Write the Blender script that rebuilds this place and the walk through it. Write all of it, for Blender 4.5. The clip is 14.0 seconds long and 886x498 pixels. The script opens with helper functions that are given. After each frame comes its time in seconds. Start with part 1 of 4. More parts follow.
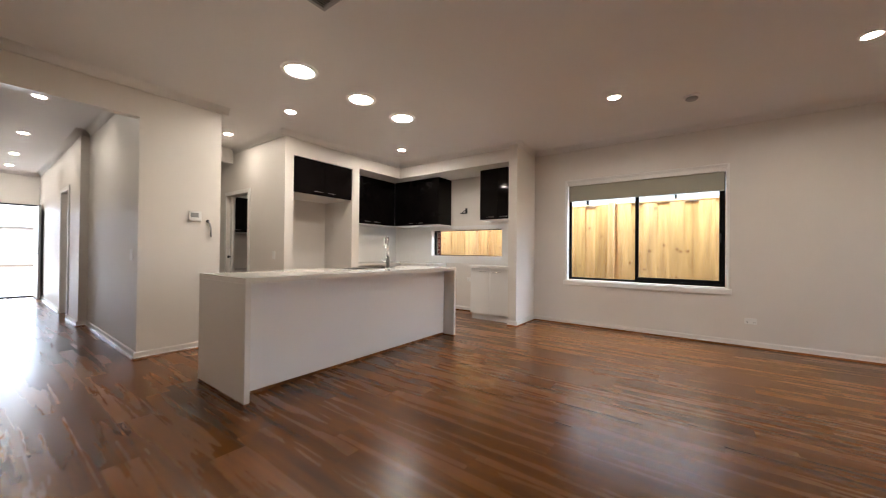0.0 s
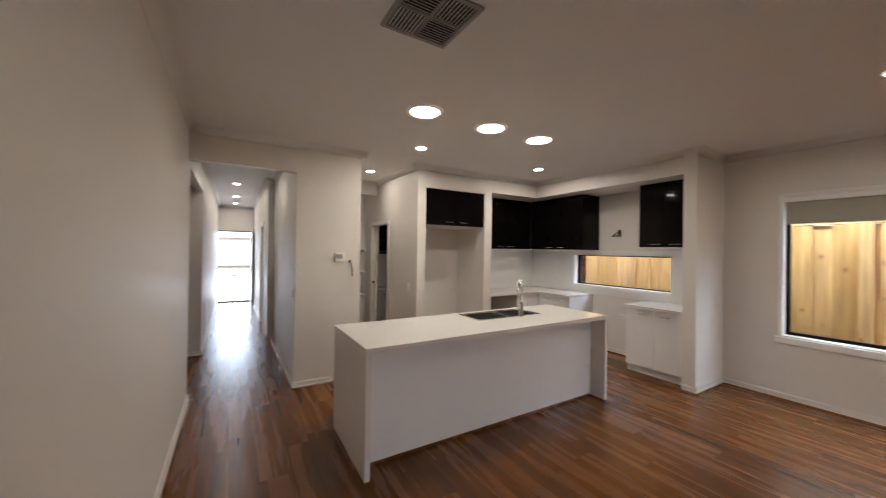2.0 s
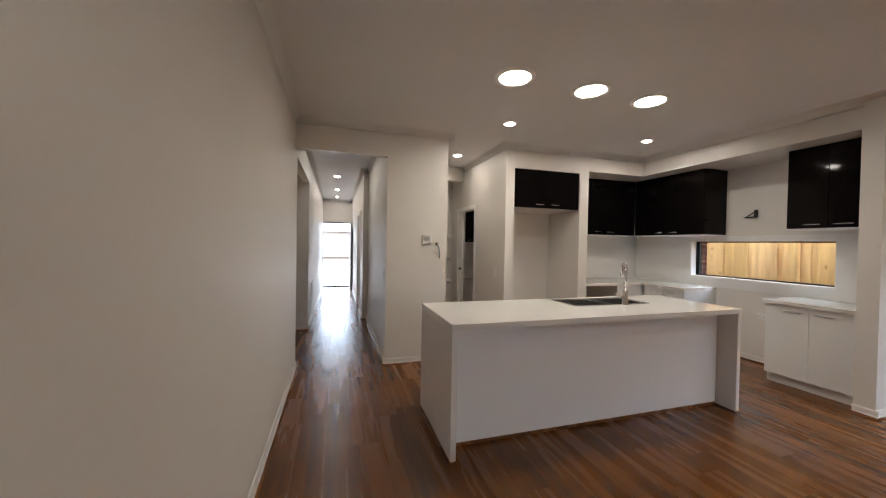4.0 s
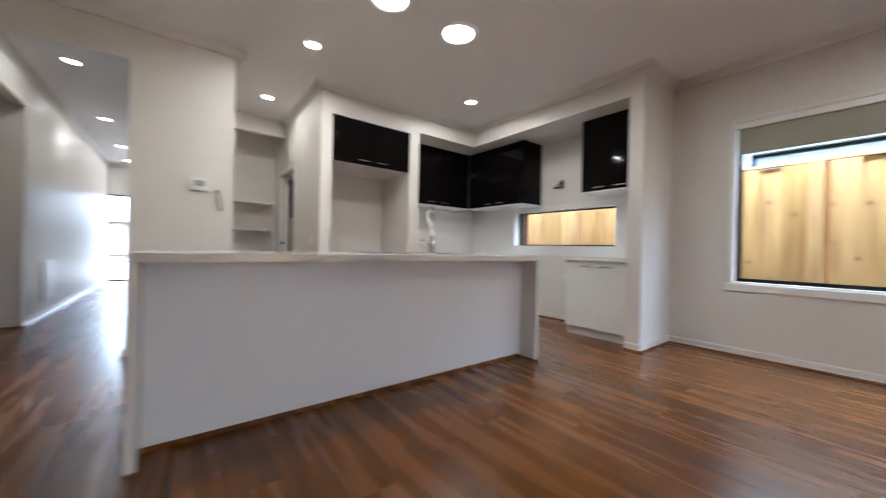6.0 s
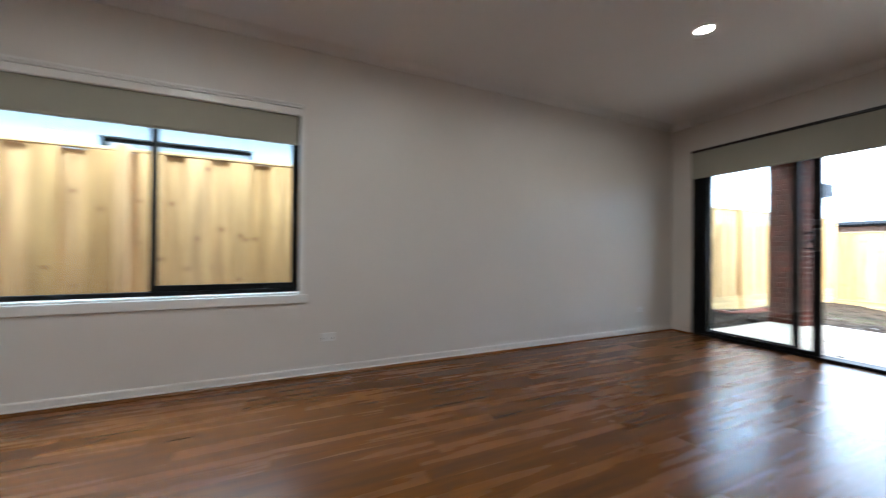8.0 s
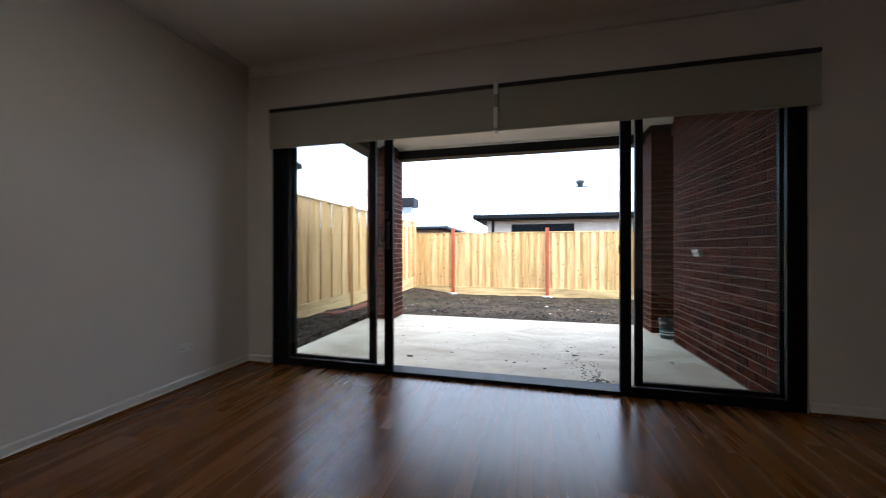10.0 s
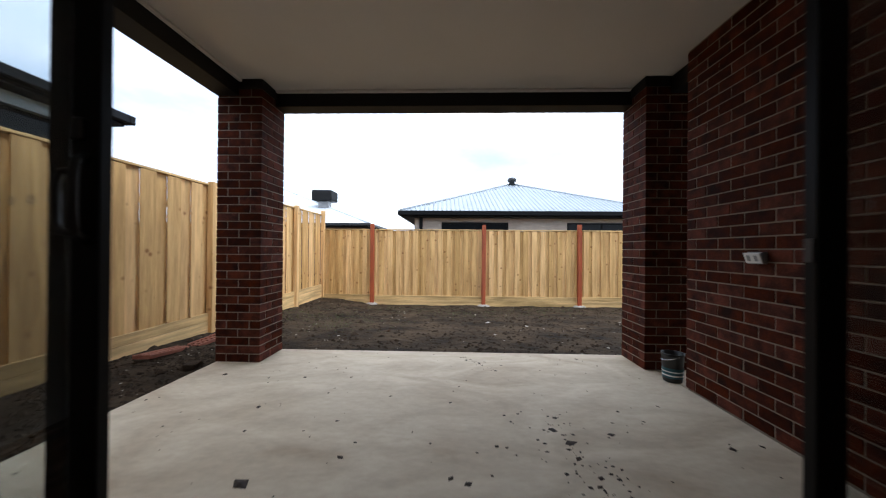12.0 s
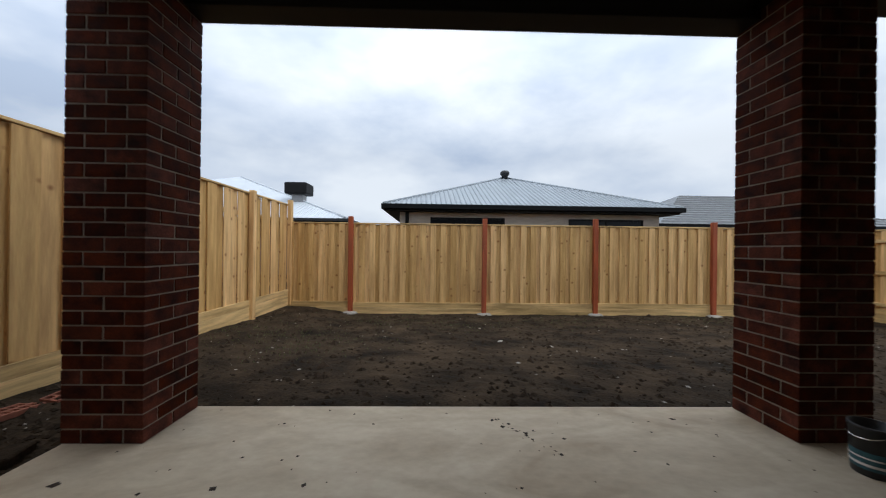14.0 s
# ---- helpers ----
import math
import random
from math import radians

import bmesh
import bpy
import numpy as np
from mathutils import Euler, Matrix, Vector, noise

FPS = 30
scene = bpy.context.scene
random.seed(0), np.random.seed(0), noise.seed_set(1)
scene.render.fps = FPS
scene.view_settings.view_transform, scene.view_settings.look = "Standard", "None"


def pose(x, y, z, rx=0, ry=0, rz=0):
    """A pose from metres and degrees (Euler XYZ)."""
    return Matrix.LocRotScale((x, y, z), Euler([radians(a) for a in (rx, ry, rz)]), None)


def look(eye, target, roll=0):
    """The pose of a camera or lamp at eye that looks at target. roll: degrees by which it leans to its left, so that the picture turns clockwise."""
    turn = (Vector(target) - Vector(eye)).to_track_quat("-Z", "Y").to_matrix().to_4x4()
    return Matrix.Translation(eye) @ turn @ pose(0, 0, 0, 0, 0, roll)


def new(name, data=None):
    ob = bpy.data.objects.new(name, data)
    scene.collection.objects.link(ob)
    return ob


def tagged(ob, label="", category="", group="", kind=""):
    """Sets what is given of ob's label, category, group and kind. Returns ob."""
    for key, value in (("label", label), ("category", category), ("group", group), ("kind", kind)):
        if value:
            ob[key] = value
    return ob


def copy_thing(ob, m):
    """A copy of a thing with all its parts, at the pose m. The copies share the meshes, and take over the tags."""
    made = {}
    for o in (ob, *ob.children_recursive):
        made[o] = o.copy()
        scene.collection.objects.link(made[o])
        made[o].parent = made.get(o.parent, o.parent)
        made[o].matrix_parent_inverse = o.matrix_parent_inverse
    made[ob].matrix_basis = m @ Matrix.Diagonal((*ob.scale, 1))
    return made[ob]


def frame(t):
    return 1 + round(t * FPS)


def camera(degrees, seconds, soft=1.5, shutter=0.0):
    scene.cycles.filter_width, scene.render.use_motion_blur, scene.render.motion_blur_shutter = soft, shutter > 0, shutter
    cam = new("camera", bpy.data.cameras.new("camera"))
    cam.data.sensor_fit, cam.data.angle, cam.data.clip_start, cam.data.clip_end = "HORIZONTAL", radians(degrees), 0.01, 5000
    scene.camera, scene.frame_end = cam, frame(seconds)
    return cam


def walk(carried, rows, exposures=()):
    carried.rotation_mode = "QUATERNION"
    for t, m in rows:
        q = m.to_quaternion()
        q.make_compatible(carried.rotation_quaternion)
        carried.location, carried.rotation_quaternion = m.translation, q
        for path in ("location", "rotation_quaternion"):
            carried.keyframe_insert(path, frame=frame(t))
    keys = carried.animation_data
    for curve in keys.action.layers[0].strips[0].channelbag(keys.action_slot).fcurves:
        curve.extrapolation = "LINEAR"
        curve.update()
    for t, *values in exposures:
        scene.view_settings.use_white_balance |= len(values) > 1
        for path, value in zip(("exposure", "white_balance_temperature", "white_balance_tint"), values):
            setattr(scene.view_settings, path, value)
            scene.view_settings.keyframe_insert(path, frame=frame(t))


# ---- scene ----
cam = camera(104.1, 14.0, 1.1, 0.5)
PATH = [
    (0, (0.329, 0.357, 1.13), (-0.855, 1.969, 1.144), 0.6),
    (0.5, (0.196, 0.642, 1.204), (-1.004, 2.242, 1.213), 0.5),
    (1, (0.036, 0.759, 1.343), (-1.271, 2.272, 1.37), 0.6),
    (1.5, (-0.001, 0.765, 1.512), (-1.534, 2.05, 1.532), 0.8),
    (2, (-0.011, 0.741, 1.598), (-1.721, 1.778, 1.607), 0.8),
    (2.5, (-0.029, 0.7, 1.63), (-1.867, 1.487, 1.625), 0.9),
    (3, (-0.058, 0.686, 1.585), (-1.961, 1.303, 1.576), 1.0),
    (3.2, (-0.07, 0.69, 1.584), (-1.983, 1.273, 1.554), 1.0),
    (5.3, (-0.306, 1.21, 1.064), (-2.196, 1.862, 1.045), 1.0),
    (5.5, (-0.326, 1.307, 1.027), (-2.175, 2.069, 1.015), 1.0),
    (6, (-0.393, 1.681, 0.966), (-1.978, 2.901, 0.964), 1.3),
    (6.5, (-0.348, 1.902, 0.948), (-1.515, 3.526, 0.975), 1.2),
    (7, (-0.071, 2.303, 0.913), (-0.787, 4.169, 0.981), 1.1),
    (7.5, (0.264, 2.651, 0.924), (0.288, 4.65, 0.995), 0.6),
    (8, (0.555, 2.859, 1.067), (1.365, 4.688, 1.077), 0.5),
    (8.5, (1.075, 2.984, 1.09), (2.317, 4.552, 1.098), 0.5),
    (9, (1.559, 3.135, 1.062), (3.202, 4.275, 1.095), 0.1),
    (9.2, (1.766, 3.174, 1.084), (3.514, 4.147, 1.109), -0.1),
    (11.3, (3.923, 3.502, 1.098), (5.918, 3.635, 1.108), 0.5),
    (11.5, (4.113, 3.496, 1.101), (6.11, 3.601, 1.112), 0.4),
    (12, (4.55, 3.556, 1.083), (6.549, 3.619, 1.09), 0.5),
    (12.5, (4.933, 3.595, 1.099), (6.933, 3.605, 1.109), 0.5),
    (13, (5.328, 3.65, 1.095), (7.328, 3.635, 1.103), 0.5),
    (13.5, (5.69, 3.78, 1.122), (7.69, 3.751, 1.132), 0.7),
    (14, (6.015, 3.867, 1.059), (8.014, 3.821, 1.062), 0.7),
]
walk(cam, [(t, look(eye, aim, roll)) for t, eye, aim, roll in PATH], [(0, 3.25, 5900, 10), (1.5, 2.9, 5850, 10), (3, 2.75, 5850, 10), (5.5, 2.95, 5400, 6), (6.5, 3.3, 5050, 5), (7.5, 2.97, 5100, 2), (8.5, 2.65, 5000, 4), (9.2, 2.05, 5000, 5), (11.3, 0.85, 5850, 9), (12.0, 0.17, 5850, 9), (12.5, -0.12, 6000, 9), (14, -0.75, 6150, 8)])

# world, sun and sky
world = bpy.data.worlds.new("overcast")
scene.world = world
world.use_nodes = True
wn, wl = world.node_tree.nodes, world.node_tree.links
wn.clear()
w_out = wn.new("ShaderNodeOutputWorld")
w_bg = wn.new("ShaderNodeBackground")
w_sky = wn.new("ShaderNodeTexSky")
w_sky.sky_type = "NISHITA"
w_sky.sun_disc = False
w_sky.sun_elevation, w_sky.sun_rotation = radians(54), radians(205)
w_tc = wn.new("ShaderNodeTexCoord")
w_map = wn.new("ShaderNodeMapping")
w_map.inputs["Scale"].default_value = (1.4, 1.4, 3.2)
w_noise = wn.new("ShaderNodeTexNoise")
w_noise.inputs["Scale"].default_value = 1.7
w_noise.inputs["Detail"].default_value = 7.0
w_noise.inputs["Roughness"].default_value = 0.55
w_ramp = wn.new("ShaderNodeValToRGB")
w_ramp.color_ramp.elements[0].position, w_ramp.color_ramp.elements[0].color = 0.30, (6.7, 7.7, 9.5, 1)
w_ramp.color_ramp.elements[1].position, w_ramp.color_ramp.elements[1].color = 0.62, (11.6, 12.0, 12.6, 1)
w_mix = wn.new("ShaderNodeMixRGB")
w_mix.inputs[0].default_value = 0.93
w_sep = wn.new("ShaderNodeSeparateXYZ")
w_up = wn.new("ShaderNodeMapRange")
w_up.inputs["From Min"].default_value, w_up.inputs["From Max"].default_value = 0.25, 1.0
w_up.inputs["To Min"].default_value, w_up.inputs["To Max"].default_value = 1.0, 2.2
w_mul = wn.new("ShaderNodeMath")
w_mul.operation = "MULTIPLY"
w_mul.inputs[1].default_value = 0.125
wl.new(w_tc.outputs["Generated"], w_map.inputs["Vector"])
wl.new(w_map.outputs["Vector"], w_noise.inputs["Vector"])
wl.new(w_noise.outputs["Fac"], w_ramp.inputs["Fac"])
wl.new(w_sky.outputs["Color"], w_mix.inputs[1])
wl.new(w_ramp.outputs["Color"], w_mix.inputs[2])
wl.new(w_tc.outputs["Generated"], w_sep.inputs[0])
wl.new(w_sep.outputs["Z"], w_up.inputs["Value"])
wl.new(w_up.outputs["Result"], w_mul.inputs[0])
wl.new(w_mix.outputs["Color"], w_bg.inputs["Color"])
wl.new(w_mul.outputs["Value"], w_bg.inputs["Strength"])
wl.new(w_bg.outputs["Background"], w_out.inputs["Surface"])
sun = new("sun", bpy.data.lights.new("sun", "SUN"))
sun.data.energy, sun.data.angle, sun.data.color = 1.62, radians(25), (1.0, 0.97, 0.92)
sun.matrix_world = look((0, 0, 20), (3.0, 6.5, 10.0))

DOWN_GLOW = 78.0
HALL_GLOW = 32.0
LAMP_GLOW = 9.0


# ---- materials ----
def material(name, base, rough=0.5, metal=0.0, vary=0.12, scale=6.0, fine=60.0, bump=0.05, stretch=(1, 1, 1), rand=0.0, tint=None, coat=0.0, spec=0.5, knots=False, swirl=0.0):
    """A surface with tone at two scales, relief, and a shift from piece to piece."""
    m = bpy.data.materials.new(name)
    m.use_nodes = True
    n, l = m.node_tree.nodes, m.node_tree.links
    b = n["Principled BSDF"]
    b.inputs["Roughness"].default_value, b.inputs["Metallic"].default_value = rough, metal
    b.inputs["Coat Weight"].default_value = coat
    b.inputs["Coat Roughness"].default_value = 0.06
    b.inputs["Specular IOR Level"].default_value = spec
    tc, mp = n.new("ShaderNodeTexCoord"), n.new("ShaderNodeMapping")
    mp.inputs["Scale"].default_value = stretch
    l.new(tc.outputs["Object"], mp.inputs["Vector"])
    vec = mp.outputs["Vector"]
    if rand:
        info = n.new("ShaderNodeObjectInfo")
        add, sc = n.new("ShaderNodeVectorMath"), n.new("ShaderNodeVectorMath")
        sc.operation, add.operation = "SCALE", "ADD"
        comb = n.new("ShaderNodeCombineXYZ")
        for k in range(3):
            l.new(info.outputs["Random"], comb.inputs[k])
        sc.inputs["Scale"].default_value = 57.0
        l.new(comb.outputs[0], sc.inputs[0])
        l.new(vec, add.inputs[0])
        l.new(sc.outputs[0], add.inputs[1])
        vec = add.outputs[0]
    big, small = n.new("ShaderNodeTexNoise"), n.new("ShaderNodeTexNoise")
    big.inputs["Scale"].default_value, small.inputs["Scale"].default_value = scale, fine
    big.inputs["Detail"].default_value, small.inputs["Detail"].default_value = 5, 3
    big.inputs["Distortion"].default_value = swirl
    l.new(vec, big.inputs["Vector"])
    l.new(vec, small.inputs["Vector"])
    ramp = n.new("ShaderNodeValToRGB")
    other = tint or base
    ramp.color_ramp.elements[0].position, ramp.color_ramp.elements[1].position = 0.3, 0.7
    ramp.color_ramp.elements[0].color = (*[max(0, c * (1 - vary)) for c in other], 1)
    ramp.color_ramp.elements[1].color = (*[min(1, c * (1 + vary)) for c in base], 1)
    l.new(big.outputs["Fac"], ramp.inputs["Fac"])
    mul = n.new("ShaderNodeMixRGB")
    mul.blend_type, mul.inputs[0].default_value = "OVERLAY", min(0.6, vary * 1.5)
    l.new(ramp.outputs["Color"], mul.inputs[1])
    l.new(small.outputs["Fac"], mul.inputs[2])
    col = mul.outputs["Color"]
    if knots:
        vm, vo, kr, km = n.new("ShaderNodeMapping"), n.new("ShaderNodeTexVoronoi"), n.new("ShaderNodeValToRGB"), n.new("ShaderNodeMixRGB")
        vm.inputs["Scale"].default_value = (0.9, 0.9, 12.0)
        vo.inputs["Scale"].default_value = 0.85
        kr.color_ramp.elements[0].position, kr.color_ramp.elements[0].color = 0.07, (0.42, 0.26, 0.14, 1)
        kr.color_ramp.elements[1].position, kr.color_ramp.elements[1].color = 0.17, (1, 1, 1, 1)
        km.blend_type, km.inputs[0].default_value = "MULTIPLY", 0.8
        l.new(vec, vm.inputs["Vector"])
        l.new(vm.outputs[0], vo.inputs["Vector"])
        l.new(vo.outputs["Distance"], kr.inputs["Fac"])
        l.new(col, km.inputs[1])
        l.new(kr.outputs["Color"], km.inputs[2])
        col = km.outputs["Color"]
    if rand:
        hsv, mr, mr2 = n.new("ShaderNodeHueSaturation"), n.new("ShaderNodeMapRange"), n.new("ShaderNodeMapRange")
        mr.inputs["To Min"].default_value, mr.inputs["To Max"].default_value = 1 - rand, 1 + rand
        mr2.inputs["To Min"].default_value, mr2.inputs["To Max"].default_value = 1 + rand * 0.3, 1 - rand * 0.3
        l.new(info.outputs["Random"], mr.inputs["Value"])
        l.new(info.outputs["Random"], mr2.inputs["Value"])
        l.new(mr.outputs[0], hsv.inputs["Value"])
        l.new(mr2.outputs[0], hsv.inputs["Saturation"])
        l.new(col, hsv.inputs["Color"])
        col = hsv.outputs["Color"]
    l.new(col, b.inputs["Base Color"])
    rr = n.new("ShaderNodeMapRange")
    rr.inputs["To Min"].default_value, rr.inputs["To Max"].default_value = rough * 0.85, min(1, rough * 1.15)
    l.new(big.outputs["Fac"], rr.inputs["Value"])
    if vary > 0.012:
        l.new(rr.outputs[0], b.inputs["Roughness"])
    if bump:
        bp = n.new("ShaderNodeBump")
        bp.inputs["Strength"].default_value, bp.inputs["Distance"].default_value = bump, 0.01
        l.new(small.outputs["Fac"], bp.inputs["Height"])
        l.new(bp.outputs["Normal"], b.inputs["Normal"])
    return m


def glow(name, color, strength):
    m = bpy.data.materials.new(name)
    m.use_nodes = True
    b = m.node_tree.nodes["Principled BSDF"]
    b.inputs["Base Color"].default_value = (0.9, 0.9, 0.9, 1)
    b.inputs["Emission Color"].default_value, b.inputs["Emission Strength"].default_value = (*color, 1), strength
    return m


def glass(name):
    m = bpy.data.materials.new(name)
    m.use_nodes = True
    n, l = m.node_tree.nodes, m.node_tree.links
    n.remove(n["Principled BSDF"])
    tr, gl, mx, lw = n.new("ShaderNodeBsdfTransparent"), n.new("ShaderNodeBsdfGlossy"), n.new("ShaderNodeMixShader"), n.new("ShaderNodeLayerWeight")
    pw, mr = n.new("ShaderNodeMath"), n.new("ShaderNodeMapRange")
    pw.operation, pw.inputs[1].default_value = "POWER", 4.0
    mr.inputs["To Min"].default_value, mr.inputs["To Max"].default_value = 0.03, 0.8
    tr.inputs["Color"].default_value = (0.91, 0.925, 0.92, 1)
    gl.inputs["Roughness"].default_value = 0.0
    lw.inputs["Blend"].default_value = 0.5
    l.new(lw.outputs["Facing"], pw.inputs[0])
    l.new(pw.outputs[0], mr.inputs["Value"])
    l.new(mr.outputs[0], mx.inputs[0])
    l.new(tr.outputs[0], mx.inputs[1])
    l.new(gl.outputs[0], mx.inputs[2])
    l.new(mx.outputs[0], n["Material Output"].inputs["Surface"])
    return m


PAINT = material("wall_paint", (0.70, 0.66, 0.615), 0.42, vary=0.025, scale=1.3, fine=220, bump=0.04)
CEIL = material("ceiling_paint", (0.74, 0.715, 0.69), 0.8, vary=0.02, scale=1.0, fine=200, bump=0.03)
TRIM = material("trim_enamel", (0.80, 0.78, 0.75), 0.3, vary=0.02, scale=3, fine=120, bump=0.02)
SKIRT = material("skirting_enamel", (0.72, 0.68, 0.64), 0.35, vary=0.02, scale=3, fine=120, bump=0.02)
FLOOR = material("walnut_laminate", (0.164, 0.058, 0.0082), 0.27, vary=0.19, scale=2.6, fine=20, bump=0.0, stretch=(0.30, 4.2, 4.2), rand=0.11, tint=(0.088, 0.030, 0.0045), spec=0.34)
STONE = material("white_stone", (0.74, 0.71, 0.67), 0.09, vary=0.01, scale=40, fine=240, bump=0.0)
WHITE = material("white_laminate", (0.76, 0.75, 0.74), 0.28, vary=0.006, scale=3, fine=90, bump=0.0)
BLACK = material("black_gloss_laminate", (0.005, 0.004, 0.004), 0.06, vary=0.1, scale=5, fine=80, bump=0.0, spec=0.12)
ALU = material("black_aluminium", (0.006, 0.006, 0.0065), 0.45, vary=0.12, scale=8, fine=120, bump=0.02, spec=0.12)
STEEL = material("stainless_steel", (0.55, 0.54, 0.52), 0.25, 1.0, vary=0.08, scale=10, fine=300, bump=0.02, stretch=(1, 12, 1))
CHROME = material("chrome", (0.75, 0.75, 0.76), 0.07, 1.0, vary=0.03, bump=0.0)
BLIND = material("blind_fabric", (0.36, 0.345, 0.28), 0.85, vary=0.05, scale=2, fine=400, bump=0.08)
PLASTIC = material("white_plastic", (0.78, 0.77, 0.75), 0.35, vary=0.02, bump=0.01)
GREYP = material("grey_plastic", (0.30, 0.30, 0.30), 0.4, vary=0.05, bump=0.01)
DARK = material("dark_plastic", (0.015, 0.015, 0.016), 0.45, vary=0.1, bump=0.02)
GLASS = glass("clear_glass")
FROST = glass("frosted_decal")
for nd in FROST.node_tree.nodes:
    if nd.type == "BSDF_TRANSPARENT":
        nd.inputs["Color"].default_value = (0.80, 0.82, 0.82, 1)
    if nd.type == "BSDF_GLOSSY":
        nd.inputs["Roughness"].default_value = 0.9
    if nd.type == "MAP_RANGE":
        nd.inputs["To Min"].default_value = 0.22
BRICK = material("clinker_brick", (0.076, 0.0155, 0.0054), 0.85, vary=0.35, scale=9, fine=90, bump=0.35, rand=0.45, tint=(0.028, 0.0072, 0.0048), spec=0.12)
MORTAR = material("grey_mortar", (0.235, 0.195, 0.15), 0.95, vary=0.15, scale=10, fine=150, bump=0.3, spec=0.1)
PINE = material("treated_pine", (0.66, 0.415, 0.165), 0.75, vary=0.16, scale=2.4, fine=22, bump=0.12, stretch=(6, 6, 0.5), rand=0.17, tint=(0.53, 0.30, 0.102), knots=True)
PINEX = material("treated_pine_rail", (0.66, 0.44, 0.19), 0.75, vary=0.2, scale=2.4, fine=22, bump=0.12, stretch=(0.5, 6, 6), rand=0.12, tint=(0.42, 0.27, 0.10))
REDWOOD = material("red_stained_post", (0.30, 0.058, 0.013), 0.7, vary=0.25, scale=3, fine=40, bump=0.15, stretch=(5, 5, 0.6), rand=0.15)
CONCRETE = material("concrete_slab", (0.57, 0.48, 0.352), 0.72, vary=0.12, scale=1.9, fine=26, bump=0.06, tint=(0.475, 0.365, 0.245), swirl=1.3, stretch=(1, 0.55, 1), spec=0.25)
SOIL = material("garden_soil", (0.040, 0.027, 0.016), 0.95, vary=0.5, scale=2.2, fine=38, bump=0.9, tint=(0.021, 0.0145, 0.009), spec=0.08)
CLOD = material("soil_clod", (0.034, 0.023, 0.0145), 0.95, vary=0.4, scale=14, fine=90, bump=0.5, spec=0.08)
CHIP = material("pale_stone_chip", (0.30, 0.27, 0.23), 0.85, vary=0.3, scale=30, fine=90, bump=0.2)
LITTER = material("dark_litter", (0.035, 0.022, 0.013), 0.9, vary=0.3, scale=30, fine=90, bump=0.2)
GRASS = material("sparse_grass", (0.07, 0.09, 0.022), 0.8, vary=0.3, scale=10, fine=60, bump=0.1)
SOFFIT = material("patio_lining", (0.62, 0.59, 0.55), 0.8, vary=0.03, scale=1.5, fine=150, bump=0.03)
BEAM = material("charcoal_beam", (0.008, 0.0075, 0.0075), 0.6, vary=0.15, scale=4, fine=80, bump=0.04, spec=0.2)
ROOFG = material("grey_steel_roof", (0.31, 0.34, 0.365), 0.45, vary=0.08, scale=1, fine=30, bump=0.02)
ROOFT = material("grey_roof_tile", (0.20, 0.21, 0.22), 0.7, vary=0.2, scale=3, fine=30, bump=0.1)
# Base colour lightened for the overcast sky that this steel reflects.
ROOFW = material("pale_steel_roof", (0.58, 0.61, 0.64), 0.45, vary=0.06, scale=1, fine=30, bump=0.02)
CREAM = material("cream_brickwork", (0.50, 0.43, 0.36), 0.85, vary=0.12, scale=3, fine=40, bump=0.1, stretch=(1, 1, 5))
RENDER = material("grey_render", (0.33, 0.38, 0.40), 0.85, vary=0.06, scale=2, fine=120, bump=0.08)
TANB = material("tan_brickwork", (0.30, 0.19, 0.13), 0.85, vary=0.2, scale=3, fine=40, bump=0.1, stretch=(1, 1, 5))
DARKGLASS = material("dark_window_glass", (0.012, 0.014, 0.016), 0.12, vary=0.05, bump=0.0, spec=0.12)
# Pale base colour stands in for the sky reflected in the side house panes.
SKYGLASS = material("sky_reflection_toned_glass", (0.34, 0.38, 0.41), 0.08, vary=0.05, scale=1.5, bump=0.0, spec=0.6)
TERRA = material("terracotta_plastic", (0.24, 0.075, 0.04), 0.6, vary=0.2, scale=10, fine=60, bump=0.1)
TEAL = material("teal_label", (0.025, 0.10, 0.125), 0.5, vary=0.2, scale=20, fine=80, bump=0.02)
PAVE = material("driveway", (0.42, 0.40, 0.37), 0.85, vary=0.12, scale=1.2, fine=40, bump=0.1)
ASPHALT = material("asphalt", (0.05, 0.05, 0.052), 0.9, vary=0.2, scale=3, fine=80, bump=0.2)
LAMPG = glow("downlight_glow", (1.0, 0.86, 0.68), DOWN_GLOW)
LAMPH = glow("hall_downlight_glow", (1.0, 0.86, 0.68), HALL_GLOW)
BIGG = glow("ceiling_lamp_glow", (1.0, 0.88, 0.70), LAMP_GLOW)
BULBG = glow("bulb_glow", (1.0, 0.85, 0.62), 3.2)


# ---- mesh helpers ----
def boxes(name, spans, bevel=0.0, seg=1):
    """One mesh of boxes (x0, x1, y0, y1, z0, z1), edges rounded by bevel metres."""
    verts, faces = [], []
    for x0, x1, y0, y1, z0, z1 in spans:
        k = len(verts)
        verts += [(x, y, z) for z in (z0, z1) for y in (y0, y1) for x in (x0, x1)]
        faces += [tuple(k + i for i in q) for q in ((0, 2, 3, 1), (4, 5, 7, 6), (0, 1, 5, 4), (2, 6, 7, 3), (0, 4, 6, 2), (1, 3, 7, 5))]
    me = bpy.data.meshes.new(name)
    me.from_pydata(verts, [], faces)
    if bevel:
        bm = bmesh.new()
        bm.from_mesh(me)
        bmesh.ops.bevel(bm, geom=bm.edges[:], offset=bevel, segments=seg, affect="EDGES", profile=0.6)
        bm.to_mesh(me)
        bm.free()
    return me


